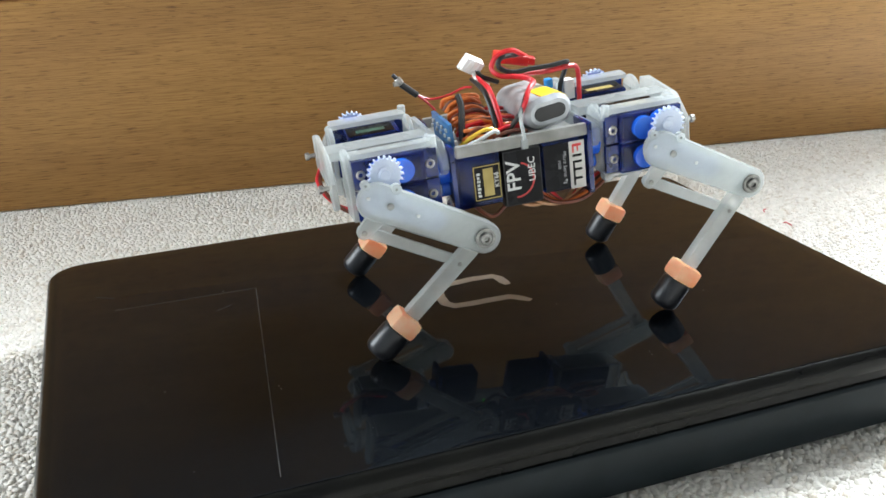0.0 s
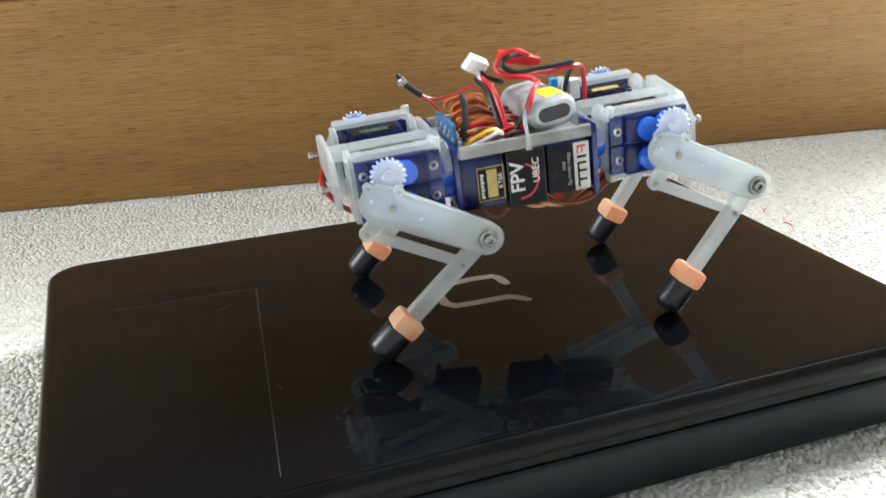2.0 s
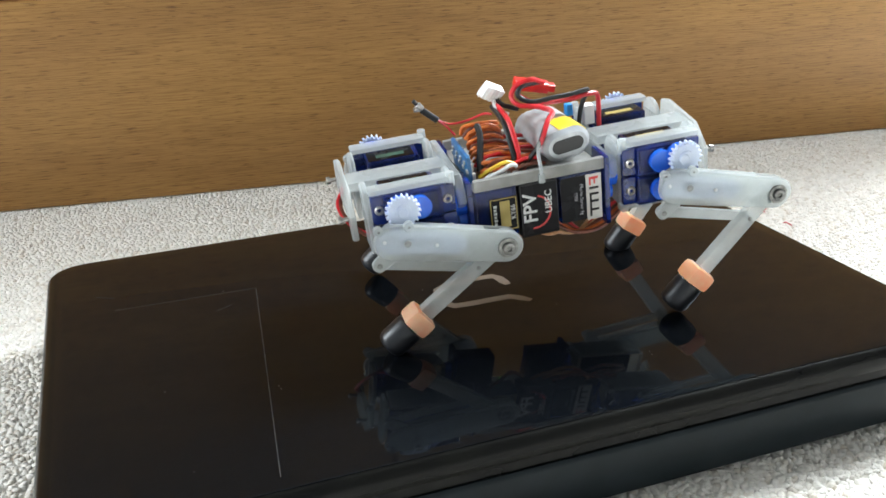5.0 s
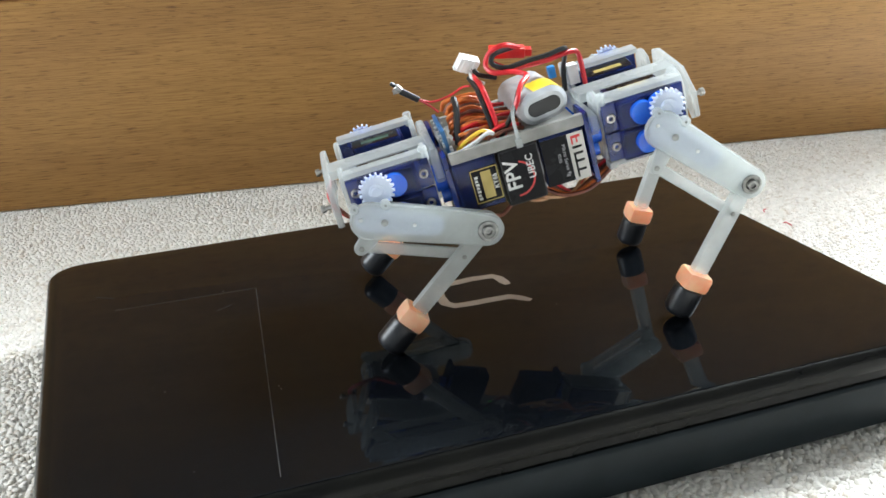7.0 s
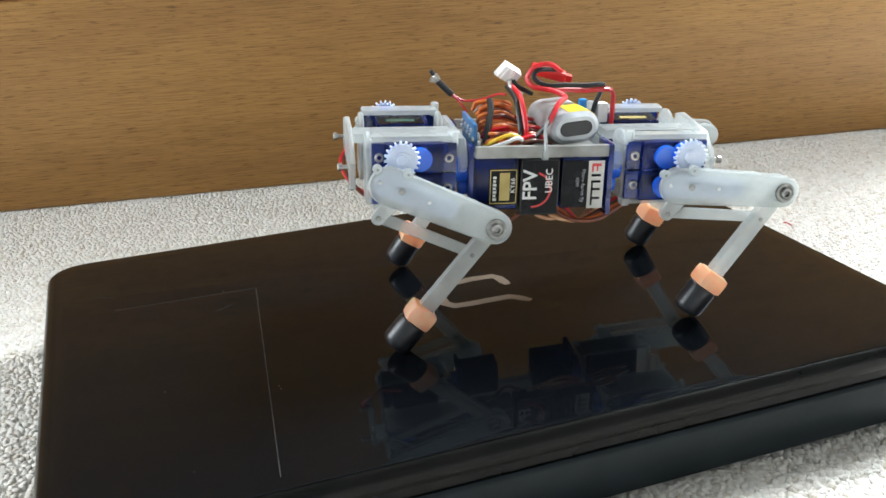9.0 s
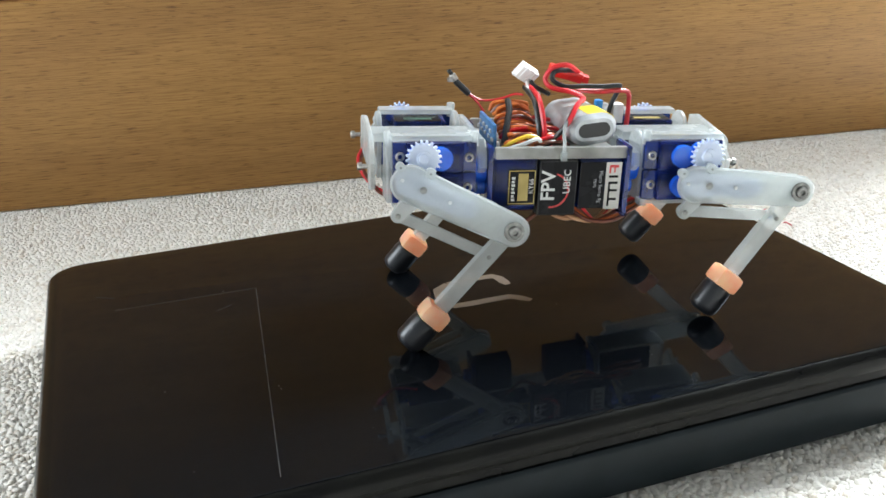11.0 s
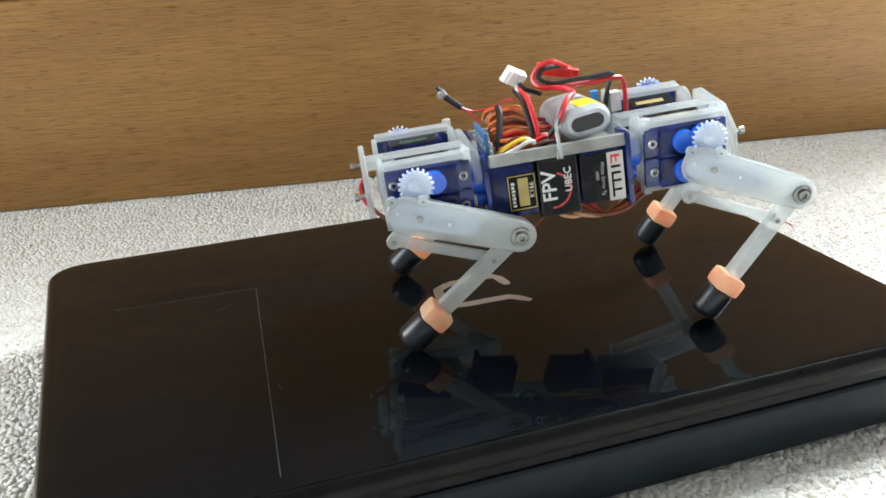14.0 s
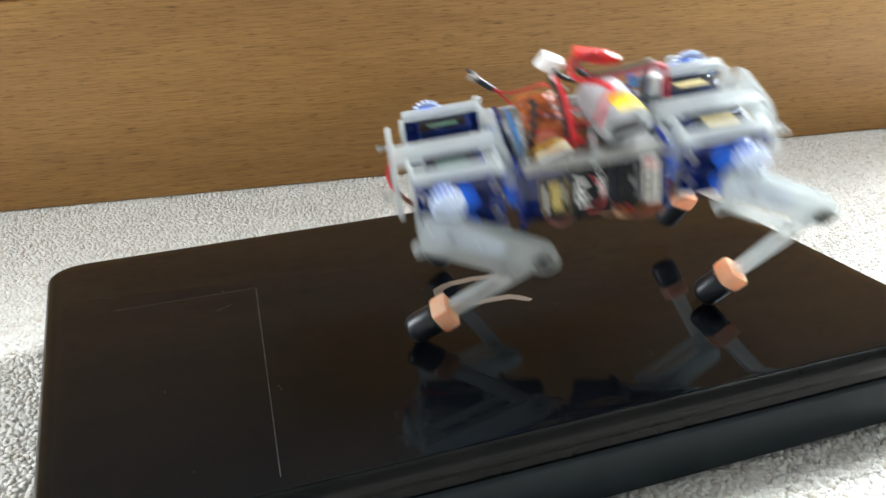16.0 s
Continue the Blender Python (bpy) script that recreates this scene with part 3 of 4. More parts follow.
    bm = bmesh.new()
    lathe(bm, (0, -sy * 2.6, -LEVER), (0, sy, 0), ((0, 1.2), (0.3, 1.2), (0.4, 0.7)), 10)
    part("pin", bm, dark_steel, cr)
    cranks.append(cr)
    bm = bmesh.new()
    plate(bm, capsule(0, 2.5, THIGH, 2.3, 8), -sy * 5.1, -sy * 6.9, 0.35)
    rods.append(part("push_rod", bm, resin, robot, "thin frosted push rod"))


for n in range(4):
    hip(n)
    leg(n)


def chassis():
    def one(name, mat, label, *boxes, bevel=0.6):
        bm = bmesh.new()
        for b in boxes:
            box(bm, *b, bevel=bevel)
        return part(name, bm, mat, robot, label)

    for s in (-1, 1):
        x0, x1 = sorted((s * 34, s * 79))
        one("spine", resin, "frosted white spine beam", (x0, x1, -9.5, 4.5, 12.5, 16.8), bevel=1.2)
        bm = bmesh.new()
        outline = [(-23, -4), (-18, -6), (-12, 3), (12, 3), (18, -1), (23, 6), (21, 18), (14, 19.5), (-12, 16.5), (-23, 7)]
        plate(bm, outline, 0, 2.6, 0.6)
        for v in bm.verts:
            v.co = Vector((s * (v.co.y + 78.5 * MM), v.co.x, v.co.z))
        ep = part("end_plate", bm, resin, robot, "frosted white end plate")
        for y, z in ((18.5, 9.5), (-18.0, 4.5)):
            bm = bmesh.new()
            lathe(bm, (s * 81, y, z), (s, 0, 0), ((0, 1.0), (3.0, 1.0), (3.0, 1.75), (4.6, 1.75), (4.9, 1.4)), 12)
            part("screw", bm, steel, ep, "small steel end screw")
        bm = bmesh.new()
        top = 17.5 if s < 0 else 13.0
        plate(bm, [(-30.5, 6.5), (-27, 3.5), (-20, 8), (20, 8), (27, 3.5), (30.5, 6.5), (29, 12), (24, top), (-24, top), (-29, 12)], 0, 3.6, 0.7)
        for v in bm.verts:
            v.co = Vector((s * (v.co.y + 32.0 * MM), v.co.x, v.co.z))
        part("bulkhead", bm, resin, robot, "frosted white bulkhead")
        # roll servos, near and far
        for sy in (-1, 1):
            c, d = sorted((sy * 15.0, sy * 27.6))
            a, b = sorted((s * 9.6, s * 29.0))
            t0, t1 = sorted((s * 29.4, s * 31.6))
            roll = new("roll_servo")
            roll.parent = robot
            servo(roll, "servo_case", (a, b, c, d, -13.4, 9.2), (t0, t1, *sorted((sy * 14.6, sy * 30.0)), -16.5, 15.0),
                  (((s * 30.5, sy * 21.3, 4.0), (s * 36.6, sy * 21.3, 4.0), 5.9), ((s * 30.5, sy * 21.3, -4.0), (s * 35, sy * 21.3, -4.0), 3.6)), None)
    for sy in (-1, 1):
        c, d = sorted((sy * 26.4, sy * 29.4))
        one("rail", resin_dull, "greyish frosted side rail", (-28.5, 30.0, c, d, 9.6, 14.8), bevel=0.8)
    one("tray", resin_dull, "greyish frosted tray floor", (-28.6, 29.0, -26.3, 26.3, 9.4, 10.6))
    one("voltage_regulator", black, "black shrink-wrapped voltage regulator", (-8.8, 8.6, -28.4, -17, -16.2, 9.0), bevel=1.4)
    bm = bmesh.new()
    lathe(bm, (-16.4, -17.0, -15.2), (0, 0, -1), ((0, 0.42), (0.9, 0.42), (1.2, 0.25)), 10)
    part("status_light", bm, led_green, robot, "small green status light")


chassis()


def labels():
    """Printed labels on the near sides of the roll servos and the regulator."""
    y = -27.62

    def rect(name, mat, x0, x1, z0, z1, lift, parent=robot, label=""):
        bm = bmesh.new()
        box(bm, x0, x1, y - lift - 0.1, y - lift, z0, z1)
        return part(name, bm, mat, parent, label, smooth=False)

    def words(text, size, x, z, mat, parent, lift, turn=90, bold=0.0):
        m = Matrix.Translation(Vector((x, y - lift, z)) * MM) @ Matrix.Rotation(radians(90), 4, "X") @ Matrix.Rotation(radians(turn), 4, "Z")
        return lettering("lettering", text, size, m, mat, parent, bold)

    a = rect("servo_label", label_black, -22.2, -9.7, -11.0, 4.8, 0.05, label="black servo label with gold panel")
    for x0, x1, z0, z1 in ((-21.8, -21.4, -10.6, 4.4), (-10.5, -10.1, -10.6, 4.4), (-21.4, -10.5, 4.0, 4.4), (-21.4, -10.5, -10.6, -10.2)):
        rect("border", label_gold, x0, x1, z0, z1, 0.15, a)
    rect("gold_panel", label_gold, -17.6, -13.2, -9.2, 3.0, 0.15, a, "plain gold panel")
    for k in range(7):
        rect("brand_bar", ink_white, -20.5, -19.0 - 0.3 * (k % 2), -9.2 + 1.6 * k, -8.1 + 1.6 * k, 0.15, a)
    words("KY66", 3.0, -11.8, -2.6, ink_white, a, 0.22)
    # regulator print
    b = rect("regulator_label", label_black, -8.0, 7.8, -15.2, 8.2, 0.85, label="black sleeve with white and red print")
    words("FPV", 8.6, -4.2, -2.4, ink_white, b, 1.0, bold=0.16)
    words("UBEC", 4.4, 4.0, -0.6, ink_white, b, 1.0, bold=0.05)
    bm = bmesh.new()
    for k in range(14):
        u, w = radians(-95 + 12 * k), radians(-95 + 12 * (k + 1))
        q = [(cx, cz) for a, r in ((u, 1.0), (w, 1.0), (w, 0.9), (u, 0.9)) for cx, cz in ((-3.0 + 8.0 * r * math.cos(a), -4.5 + 8.0 * r * math.sin(a)),)]
        bm.faces.new([bm.verts.new(Vector((cx, y - 0.99, cz)) * MM) for cx, cz in q])
    part("red_swash", bm, ink_red, b, "thin red printed arc", smooth=False)
    # silver label
    c = rect("servo_label", label_black, 9.8, 21.2, -13.0, 7.6, 0.05, label="black servo label with small print")
    words("Micro Servo 9g", 2.35, 19.2, -3.4, ink_grey, c, 0.22, turn=-90)
    words("FS90", 2.0, 16.6, -1.8, ink_grey, c, 0.22, turn=-90)
    d = rect("silver_label", label_silver, 21.4, 28.4, -13.6, 7.6, 0.12, label="silver servo label with red and black emblem")
    rect("emblem_bar", ink_red, 22.8, 23.6, 2.6, 6.4, 0.25, d)
    rect("emblem_bar", ink_red, 22.8, 27.0, 5.2, 6.4, 0.25, d)
    rect("emblem_bar", ink_red, 24.9, 25.6, 3.0, 5.2, 0.25, d)
    for z in (0.6, -2.2, -5.6, -9.6):
        rect("emblem_bar", label_black, 22.8, 27.0, z, z + 1.1, 0.25, d)
    rect("emblem_bar", label_black, 22.8, 23.7, -8.5, -2.2, 0.25, d)
    rect("emblem_bar", label_black, 22.8, 23.7, -12.2, -9.6, 0.25, d)


labels()


def battery_and_wires():
    # battery pack lying across the tray
    bm = bmesh.new()
    lean = pose(0.0147, 0, 0.0202, 0, -6, 4)
    outline = capsule(-4.2, 6.8, 4.2, 6.8, 8)
    plate(bm, outline, -22, 15, 2.0)
    for v in bm.verts:
        v.co = lean @ v.co
    pack = part("battery", bm, foil, robot, "silver foil battery pack with yellow label")
    bm = bmesh.new()
    arc = [(4.2 + 7.05 * math.cos(a), 7.05 * math.sin(a)) for a in (radians(30 + 10 * k) for k in range(7))] + [(-2.0, 7.05)]
    plate(bm, arc + [(x * 0.85, z * 0.85) for x, z in reversed(arc)], -19.5, -6, 0.05)
    for v in bm.verts:
        v.co = lean @ v.co
    part("wrapper", bm, foil_yellow, pack, "yellow printed label")
    bm = bmesh.new()
    plate(bm, capsule(-4.2, 3.1, 4.2, 3.1, 8), -22.3, -21.5, 0.1)
    for v in bm.verts:
        v.co = lean @ v.co
    part("end_pad", bm, black, pack, "black oval end pad")
    bm = bmesh.new()
    tube(bm, ((1.2, -29.9, 10), (1.2, -29.8, 15), (1.6, -26.5, 19.5), (3.0, -22.5, 23.0), (6.0, -19, 25)), 0.8)
    box(bm, -0.2, 2.6, -30.9, -28.8, 9.0, 13.0, 0.4)
    part("cable_tie", bm, resin, robot, "white nylon cable tie")

    def wires(name, mat, label, r, *runs):
        for run in runs:
            bm = bmesh.new()
            tube(bm, run, r)
            part(name, bm, mat, robot, label)

    wires("power_wire", wire_red, "red silicone power wire", 1.15,
          ((17, 9, 40), (10, 3, 44.2), (3.4, 4, 42.8), (0.2, 4, 37.8), (2.5, 0, 34.6), (10, -4, 33.6), (14.5, -9, 31.8), (9.6, -16.5, 30.4), (5.1, -21, 24.4), (-0.1, -19, 16.4), (-2.5, -15, 11)),
          ((3, 5, 38), (10, 1, 34), (17, 1, 33.2), (27, 2, 32.6), (36, 4.5, 32.6), (41.2, 7, 31), (42.6, 9, 25), (42.8, 10, 15)),
          ((-6, 12, 34), (-5.2, 0, 32.6), (-5.0, -8.5, 30), (-4.4, -16.5, 19), (-5, -15, 11)))
    wires("ground_wire", wire_black, "black silicone power wire", 1.15,
          ((15, 8, 41), (5, 3.4, 41.5), (3.0, 2, 38), (8, -1, 35.4), (17.3, -0.5, 35.4), (27, 1, 35), (34.8, 3.5, 35), (36.2, 6, 33.2), (34.6, 11, 24), (33.5, 12, 14)),
          ((13.6, -8, 30.0), (8.2, -17.4, 28.6), (3.6, -21.2, 22.4), (-1.6, -18, 14.4), (-3.5, -15, 11)),
          ((-7.6, 10, 33), (-7, -2, 31), (-7, -9, 28), (-6.6, -16.4, 18), (-7, -15, 11)), ((-5, 12, 36.6), (-3.5, 9, 33.8), (0, 8, 32), (4, 9, 30)))
    rng = random.Random(7)
    kinds = (wire_orange, wire_brown, wire_orange, wire_red, wire_orange, wire_brown, wire_orange)
    tint = {wire_orange.name: "orange", wire_brown.name: "brown", wire_red.name: "dark red"}
    for k in range(17):
        y, z = -19 + 1.75 * k + rng.uniform(-1, 1), 15.2 + 0.62 * k + rng.uniform(-1.3, 1.3)
        j = [rng.uniform(-1.4, 1.4) for _ in range(12)]
        mat = kinds[k % 7]
        wires("servo_lead", mat, tint[mat.name] + " servo lead", 0.92,
              ((-22 + j[0], y + 2, z - 3), (-20 + j[1], y + j[2], z + 0.6), (-14 + j[3], y - 0.8, z + 1.6 + j[4]), (-8.5 + j[5], y + j[6], z + 0.8), (-6.2 + 0.4 * j[7], y + 1.6, z - 1.0),
               (-9.5 + j[8], y + 2.6, z - 0.6 + 0.5 * j[9]), (-16 + j[10], y + 2.4, z + 0.3 + 0.5 * j[11]), (-21, y + 2, z - 2.4)))
    wires("servo_lead", wire_brown, "brown servo lead", 0.95,
          ((-24, -20, -10), (-18, -22, -18), (-12, -20, -21.5), (-5, -19, -17)), ((29, -18, -14), (37.9, -16, -15.5), (44.5, -14, -13.6), (54, -8, -11)),
          ((30, -14, -15), (38, -13, -17.6), (46, -10, -15.5), (54, -5, -12)), ((32, -16, -10), (36, -15, -13.5), (42, -13, -12.6), (52, -9, -9)))
    for k in range(10):
        y, z = -21 + 2.6 * k + rng.uniform(-1, 1), 12.2 + rng.uniform(0, 2.2) + 0.5 * k
        j = [rng.uniform(-1.5, 1.5) for _ in range(6)]
        mat = (wire_brown, wire_red, wire_brown, wire_orange)[k % 4]
        wires("servo_lead", mat, tint[mat.name] + " servo lead", 0.92,
              ((-9 + j[0], y, z), (-4 + j[1], y - 1 + j[2], z + 2.2), (1 + j[3], y + j[4], z + 1.6), (6 + j[5], y + 1.5, z)))
    wires("servo_lead", wire_yellow, "yellow servo lead", 0.9, ((-23, -18, 12), (-18.5, -21.5, 16.0), (-12, -22.4, 18.2), (-7.5, -21.5, 15.8), (-9, -21.5, 13)))
    wires("servo_lead", wire_white, "white servo lead", 0.9, ((-21, -22, 12.6), (-15, -23.6, 15.0), (-9.6, -23.6, 17.0), (-7, -22.4, 14.8), (-9, -22.8, 12.6)),
          ((-6, 12, 36), (-6.5, 6, 33), (-3, 0, 31.5)))
    wires("heat_shrink", wire_black, "black heat-shrink sleeve", 1.5, ((-17.5, 0, 29), (-18, -6, 25.5), (-20.5, -13, 19.5), (-22, -17, 14)))
    wires("lead_loop", copper, "tan servo lead looped under the body", 0.95,
          ((4, -20, -15), (9, -22, -19), (17, -23, -20.5), (25, -22, -18.5), (29, -21, -14)), ((6, -18, -15), (12, -19, -20.5), (20, -20, -21.5), (26, -19, -17)),
          ((-2, -20, -15), (2, -21, -18.5), (8, -21, -20), (14, -20, -18)))
    for k, mat in enumerate((wire_brown, wire_orange, wire_brown, wire_red)):
        wires("servo_lead", mat, tint[mat.name] + " servo lead", 0.9,
              ((8 + 2 * k, -21, -15), (16 + 1.5 * k, -25 + k, -19.5 - 0.5 * k), (27, -26 + 1.6 * k, -19.5 + 0.9 * k), (36, -24 + 1.8 * k, -15.5 + 0.8 * k), (45, -18 + 1.5 * k, -12.5)))
    wires("tail_lead", wire_brown, "brown servo lead curving round the end plate", 0.9,
          ((-79, 14, 5), (-82, 10, -1), (-79, 6, -8), (-72, 4, -15), (-62, 0, -15)))
    wires("tail_lead", wire_red, "red servo lead curving round the end plate", 0.9,
          ((-79, 15, 6), (-83, 11, 0), (-80.5, 7, -7), (-73, 5, -13.5), (-62, 2, -13)))
    # balance connector
    bm = bmesh.new()
    m = pose(-0.0065, 0.012, 0.0385, 30, 30, 15)
    box(bm, -4.6, 4.6, -2.4, 2.4, -3.4, 3.4, 0.3, m)
    for k in (-2.5, 0, 2.5):
        box(bm, k - 0.5, k + 0.5, -3.0, -2.2, -3.2, 3.8, 0.15, m)
    box(bm, -5.3, 5.3, -1.2, 1.2, -3.9, -2.7, 0.2, m)
    part("balance_connector", bm, white_plastic, robot, "white three-pin battery connector")
    # red power plug
    bm = bmesh.new()
    m = pose(0.0125, 0.011, 0.0385, 8, 14, -8)
    box(bm, -9, 7, -3, 3, -2.3, 2.3, 0.8, m)
    box(bm, 6, 10, -2.2, 2.2, -1.6, 1.6, 0.4, m)
    part("power_plug", bm, red_plastic, robot, "red two-pin power plug")
    # loose header pin on a red lead
    bm = bmesh.new()
    tube(bm, ((-31, 20, 27.8), (-27, 19, 24), (-24, 18, 20)), 0.5)
    tube(bm, ((-31, 20, 27.8), (-25, 20, 25), (-17, 18, 26), (-11, 14, 29), (-8, 10, 29.5)), 0.55)
    lead = part("sensor_lead", bm, wire_red, robot, "thin red lead with a loose header pin")
    bm = bmesh.new()
    rod(bm, (-38, 20, 34.2), (-31, 20, 27.8), 1.5, 10)
    rod(bm, (-41.2, 20, 39), (-39.3, 20, 36.6), 1.0, 8)
    part("header_sleeve", bm, black, lead, "black header sleeve")
    bm = bmesh.new()
    rod(bm, (-39.6, 20, 37.0), (-37.8, 20, 34.2), 1.7, 8)
    box(bm, -41.4, -38.6, 18.8, 21.2, 33.6, 35.4, 0.3)
    part("crimp", bm, steel, lead, "bare metal crimp")
    # controller board leaning on the bulkhead
    bm = bmesh.new()
    m = pose(-0.0268, -0.003, 0.0160, 0, -2, 0)
    box(bm, -0.8, 0.8, -17, 12, -6.2, 6.2, 0.2, m)
    board = part("controller_board", bm, pcb_blue, robot, "small blue controller board")
    bm = bmesh.new()
    for k in range(9):
        box(bm, 0.7, 2.0, -18 + 3.4 * k, -16.2 + 3.4 * k, -4 + (k % 3) * 3, -1 + (k % 3) * 3, 0.2, m)
        box(bm, -1.6, -0.7, -17 + 3.4 * k, -15 + 3.4 * k, -1 + (k % 2) * 3, 0.6 + (k % 2) * 3, 0.2, m)
    part("components", bm, label_silver, board, "tiny solder joints and chips")
    bm = bmesh.new()
    box(bm, 36, 41, 10, 16, 16, 25, 0.6)
    part("plug_block", bm, white_plastic, robot, "white plug block")
    bm = bmesh.new()
    box(bm, 28, 31.4, 12, 16, 21, 26.5, 0.8)
    part("blue_plug", bm, plug_blue, robot, "bright blue plug")


battery_and_wires()
lint(0.2748, 0.1256, 40)
lint(0.2718, 0.0980, 100)

# ---- how the robot moves ----
rows = {"robot": []}


def step(t, place, turn, hip_turns, thigh_turns, shin_turns):
    """One moment: the body's place in millimetres and turn, and the joint angles of the four legs in degrees."""
    rows["robot"].append((t, pose(*(v * MM for v in place), *turn)))
    for i in range(4):
        sx, sy = (-1, 1, 1, -1)[i], (-1, -1, 1, 1)[i]
        o = Vector((0, sy * ROLL_Y, ROLL_Z)) * MM
        h = Matrix.Translation(o) @ pose(0, 0, 0, hip_turns[i])
        axis = h @ Matrix.Translation(Vector((sx * XH, sy * YL, 0)) * MM - o)
        th = axis @ pose(0, 0, 0, 0, thigh_turns[i])
        a = radians(thigh_turns[i])
        off = Vector((THIGH * math.cos(a), 0, -THIGH * math.sin(a))) * MM
        b = radians(shin_turns[i])
        lever = Vector((-LEVER * math.sin(b), 0, -LEVER * math.cos(b))) * MM
        sh = axis @ Matrix.Translation(off) @ pose(0, 0, 0, 0, shin_turns[i])
        gear = h @ Matrix.Translation(Vector((sx * 61.4 + 0.8, sy * 37.6, 11.8)) * MM - o) @ pose(0, 0, 0, 0, -thigh_turns[i])
        for key, m in (("hip", h), ("thigh", th), ("shin", sh), ("crank", axis @ pose(0, 0, 0, 0, shin_turns[i])),
                       ("rod", axis @ Matrix.Translation(lever) @ pose(0, 0, 0, 0, thigh_turns[i])), ("gear", gear)):
            rows.setdefault((key, i), []).append((t, m))


def motions():
    step(0, (16.5, -11.8, 108.0), (-0.95, -4.46, -4.90), (-1.5, 2.1, 6.7, 7.8), (29.8, 29.1, 28.6, 26.0), (50.6, 39.0, 32.9, 44.7))
    step(0.6, (16.5, -11.8, 108.0), (-0.95, -4.46, -4.90), (-1.5, 2.1, 6.7, 7.8), (29.8, 29.1, 28.6, 26.0), (50.6, 39.0, 32.9, 44.7))
    step(1.1, (16.5, -11.8, 108.0), (-0.95, -4.46, -4.90), (-1.5, 2.1, 6.7, 7.8), (29.8, 29.1, 28.6, 26.0), (50.6, 39.0, 32.9, 44.7))
    step(1.5, (12.2, -11.0, 114.0), (-0.95, -4.96, -3.90), (-1.3, 1.4, 5.1, 8.0), (33.4, 35.7, 34.0, 27.8), (46.5, 34.1, 27.8, 37.7))
    step(2, (17.4, -14.6, 108.4), (-0.47, -4.61, -5.58), (-0.8, 2.4, 8.1, 6.3), (29.4, 29.1, 31.6, 26.2), (50.9, 38.7, 33.3, 45.0))
    step(2.5, (20.8, -11.3, 89.0), (0.06, -4.68, -5.19), (-4.3, -0.1, 2.9, 6.3), (9.9, 8.0, 8.5, 7.2), (56.1, 44.4, 42.3, 52.8))
    step(3, (14.2, -15.1, 109.9), (0.00, -5.70, -3.67), (-0.5, 1.7, 5.9, 5.2), (26.8, 32.0, 32.6, 23.1), (48.9, 37.2, 30.4, 41.5))
    step(3.4, (9.0, -11.7, 124.1), (0.02, -2.96, -4.22), (0.1, 1.3, 5.3, 7.5), (38.4, 40.9, 43.3, 38.5), (33.2, 23.1, 17.2, 24.9))
    step(3.5, (7.2, -18.1, 115.4), (0.45, -5.62, -4.17), (1.8, 3.4, 5.7, 5.7), (26.4, 34.3, 37.4, 25.6), (41.7, 30.2, 23.2, 33.7))
    step(3.6, (16.8, -19.1, 108.8), (5.38, -4.83, -4.64), (-0.9, -0.9, 5.1, 5.3), (24.8, 28.1, 33.9, 27.6), (51.1, 39.7, 25.8, 38.5))
    step(4, (23.5, -11.2, 89.4), (-1.85, -4.42, -7.04), (-3.8, 0.4, 5.4, 1.7), (10.1, 7.8, 5.1, 6.8), (54.3, 41.9, 38.6, 56.1))
    step(4.2, (27.0, -13.7, 86.3), (0.00, -4.58, -7.93), (-0.7, 1.0, 0.6, 1.8), (7.3, 5.0, 5.3, 4.4), (59.2, 45.6, 44.7, 56.3))
    step(6.3, (18.1, -14.9, 113.8), (4.04, -5.40, -6.10), (-1.9, -0.9, 2.1, 6.1), (28.5, 35.7, 37.4, 28.7), (47.7, 37.6, 26.0, 34.1))
    step(6.5, (18.7, -15.0, 112.3), (1.56, -5.62, -6.72), (-0.4, -0.1, 5.1, 4.7), (28.2, 34.0, 36.3, 25.1), (48.3, 35.0, 28.3, 38.5))
    step(7, (17.5, -16.0, 110.9), (0.67, -13.36, -11.87), (-1.7, 3.2, 6.7, 1.4), (22.8, 47.0, 51.0, 25.3), (54.4, 36.7, 27.7, 56.4))
    step(7.5, (22.9, -14.5, 113.0), (0.61, -9.25, -10.72), (-2.9, 0.8, 3.9, 3.2), (31.4, 43.3, 42.8, 28.7), (53.2, 37.2, 28.3, 49.7))
    step(8, (25.8, -14.9, 114.3), (-0.42, 3.42, -9.23), (-0.4, 0.8, 5.0, 6.7), (37.3, 18.8, 16.2, 30.7), (36.9, 31.8, 23.8, 26.6))
    step(8.5, (25.2, -13.8, 108.7), (-2.18, 4.44, -11.82), (-1.0, 1.7, 7.6, 8.0), (30.7, 9.7, 7.3, 22.6), (35.0, 31.1, 25.1, 27.0))
    step(9, (27.2, -13.2, 102.0), (-1.76, 3.57, -11.25), (-1.9, 0.8, 7.0, 7.6), (23.2, 4.5, 0.8, 14.4), (39.0, 34.0, 26.7, 30.3))
    step(11.5, (36.0, -13.5, 100.2), (-0.76, 4.31, -10.49), (-3.3, -3.1, 1.2, 2.7), (25.7, 4.5, 6.3, 23.0), (42.9, 36.0, 40.4, 42.7))
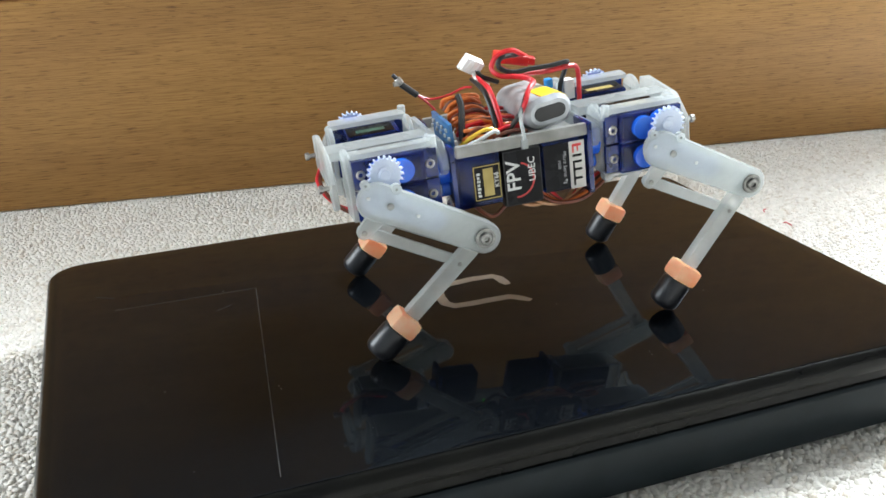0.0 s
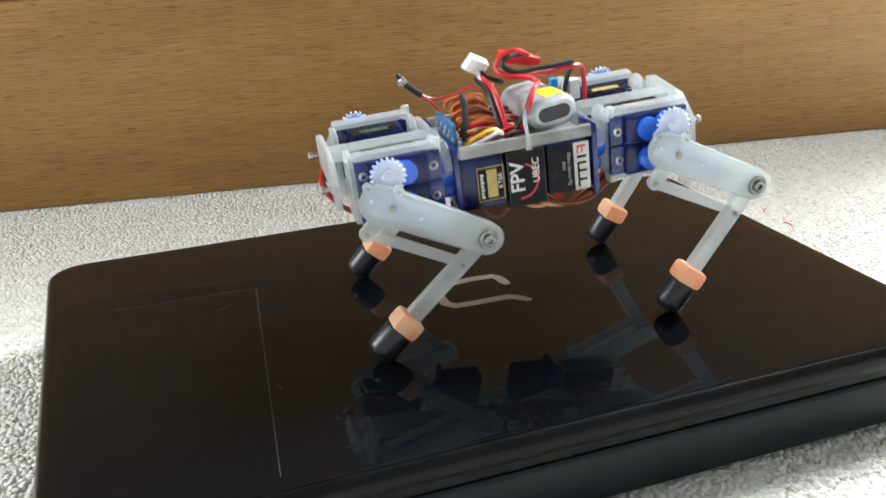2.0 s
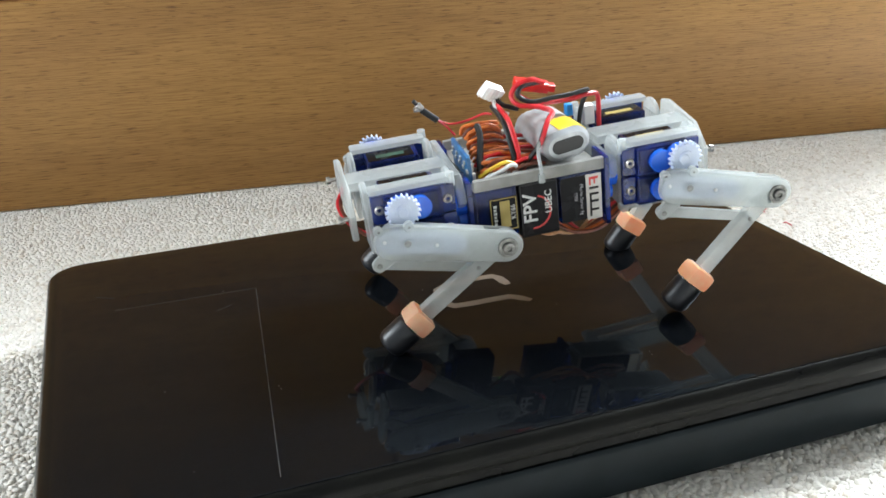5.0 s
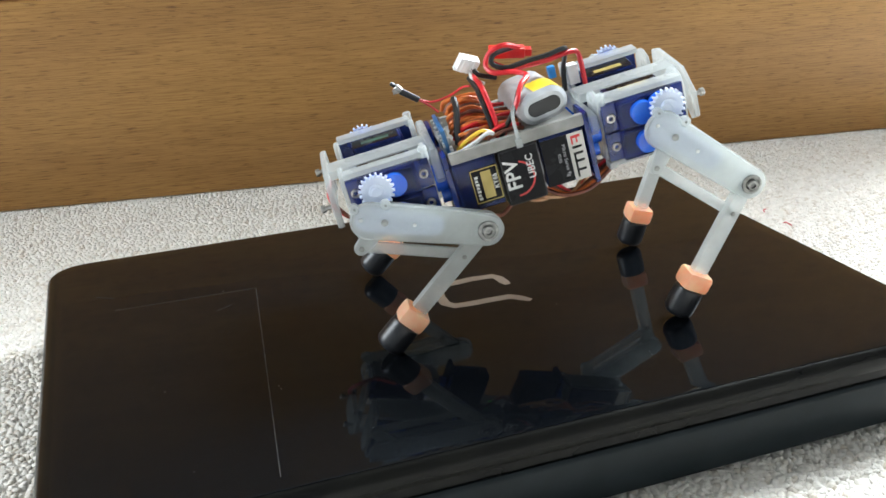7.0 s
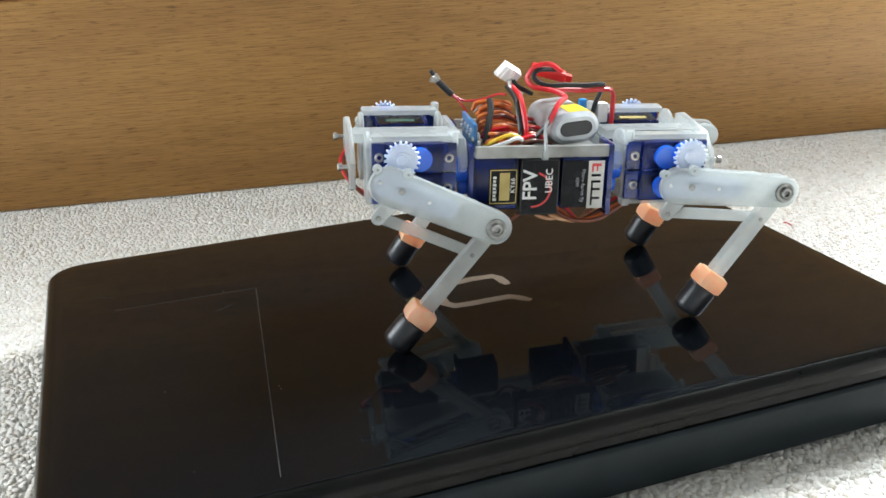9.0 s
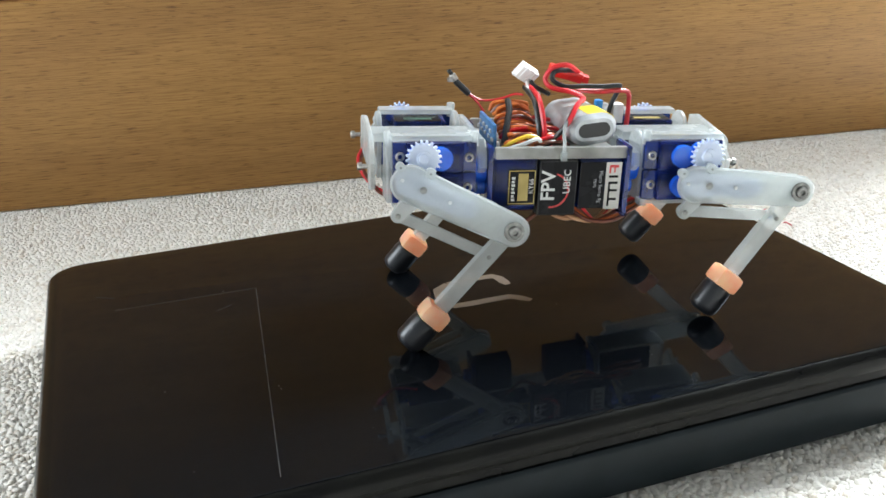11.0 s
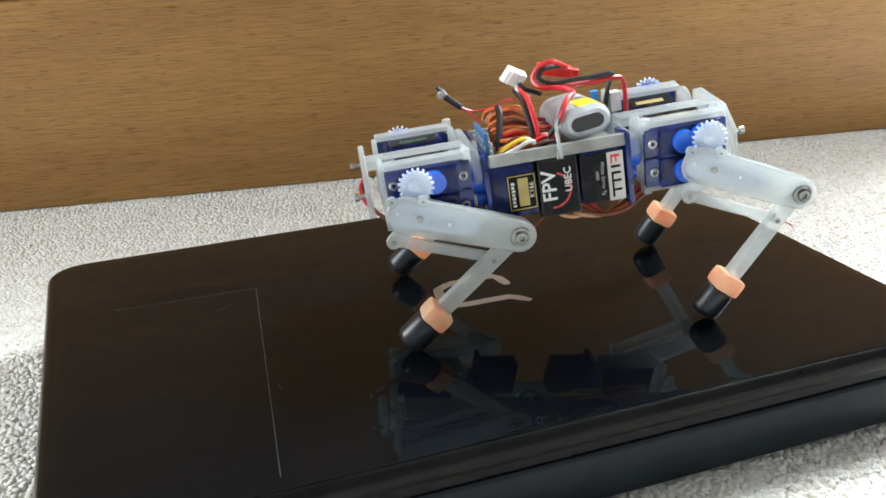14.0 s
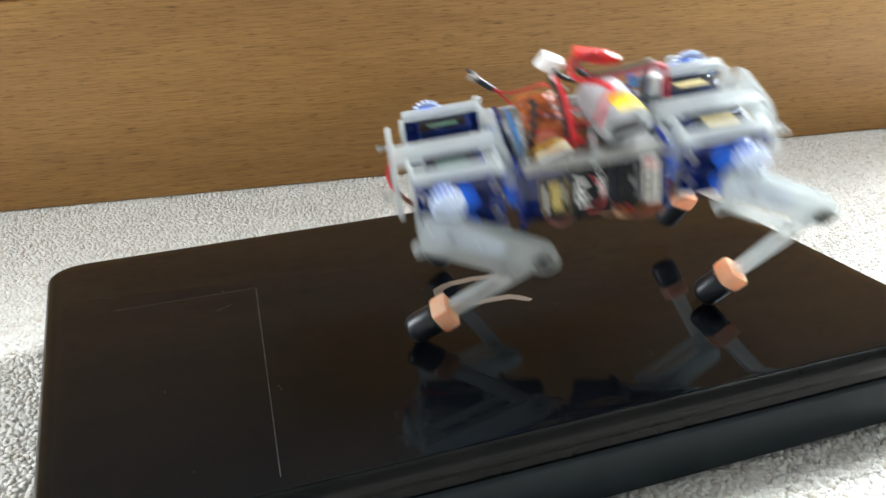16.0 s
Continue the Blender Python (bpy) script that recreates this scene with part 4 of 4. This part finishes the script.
    step(12, (36.1, -14.6, 98.9), (-0.09, -4.98, -13.38), (-3.9, -0.8, 6.3, 1.9), (19.0, 21.4, 22.3, 15.1), (52.3, 43.0, 39.4, 50.8))
    step(12.5, (35.6, -14.3, 99.8), (10.41, -4.77, -12.06), (-11.3, -10.7, -4.9, -8.6), (15.7, 18.1, 24.8, 14.3), (53.5, 43.0, 36.9, 44.1))
    step(13, (38.4, -6.2, 98.5), (-1.63, -5.22, -13.50), (-8.1, -4.5, 2.4, 0.5), (21.8, 24.2, 17.9, 12.9), (50.5, 41.1, 39.5, 51.7))
    step(13.5, (38.0, -6.4, 100.1), (-8.27, -5.07, -13.49), (-2.0, 1.0, 9.8, 13.0), (24.6, 27.8, 16.6, 18.9), (48.3, 39.2, 38.4, 54.4))
    step(14, (32.8, -21.4, 102.8), (-3.71, -5.80, -12.41), (3.5, 6.7, 13.4, 3.7), (21.3, 25.2, 27.6, 16.9), (52.5, 40.3, 35.5, 51.0))
    step(14.5, (33.5, -12.0, 114.2), (-1.05, -4.78, -11.74), (-2.3, -1.4, 4.4, 4.4), (33.0, 37.3, 33.8, 26.4), (44.8, 32.8, 28.8, 39.3))
    step(15, (31.7, -13.5, 115.2), (8.86, -4.41, -11.25), (-9.1, -9.8, -4.3, -5.5), (29.0, 31.8, 37.7, 29.7), (44.7, 31.9, 25.1, 35.8))
    step(15.5, (35.5, -5.1, 116.4), (-3.94, -4.67, -13.72), (0.5, 1.8, 5.5, 4.1), (34.5, 37.3, 33.7, 27.9), (41.5, 26.7, 27.6, 40.6))
    step(15.8, (41.9, 11.3, 116.6), (-17.93, -7.74, -14.83), (3.7, 10.4, 10.7, 11.2), (38.0, 43.8, 31.0, 23.8), (39.6, 26.2, 32.1, 49.5))
    step(16, (41.8, -35.7, 110.1), (10.57, -6.57, -15.12), (7.5, 16.0, 11.4, 1.9), (31.0, 33.4, 45.7, 30.7), (63.3, 45.3, 31.1, 41.1))
    walk(robot, rows["robot"])
    for i in range(4):
        for key, made in (("hip", hips), ("thigh", thighs), ("shin", shins), ("crank", cranks), ("rod", rods), ("gear", gears)):
            walk(made[i], rows[key, i])


motions()
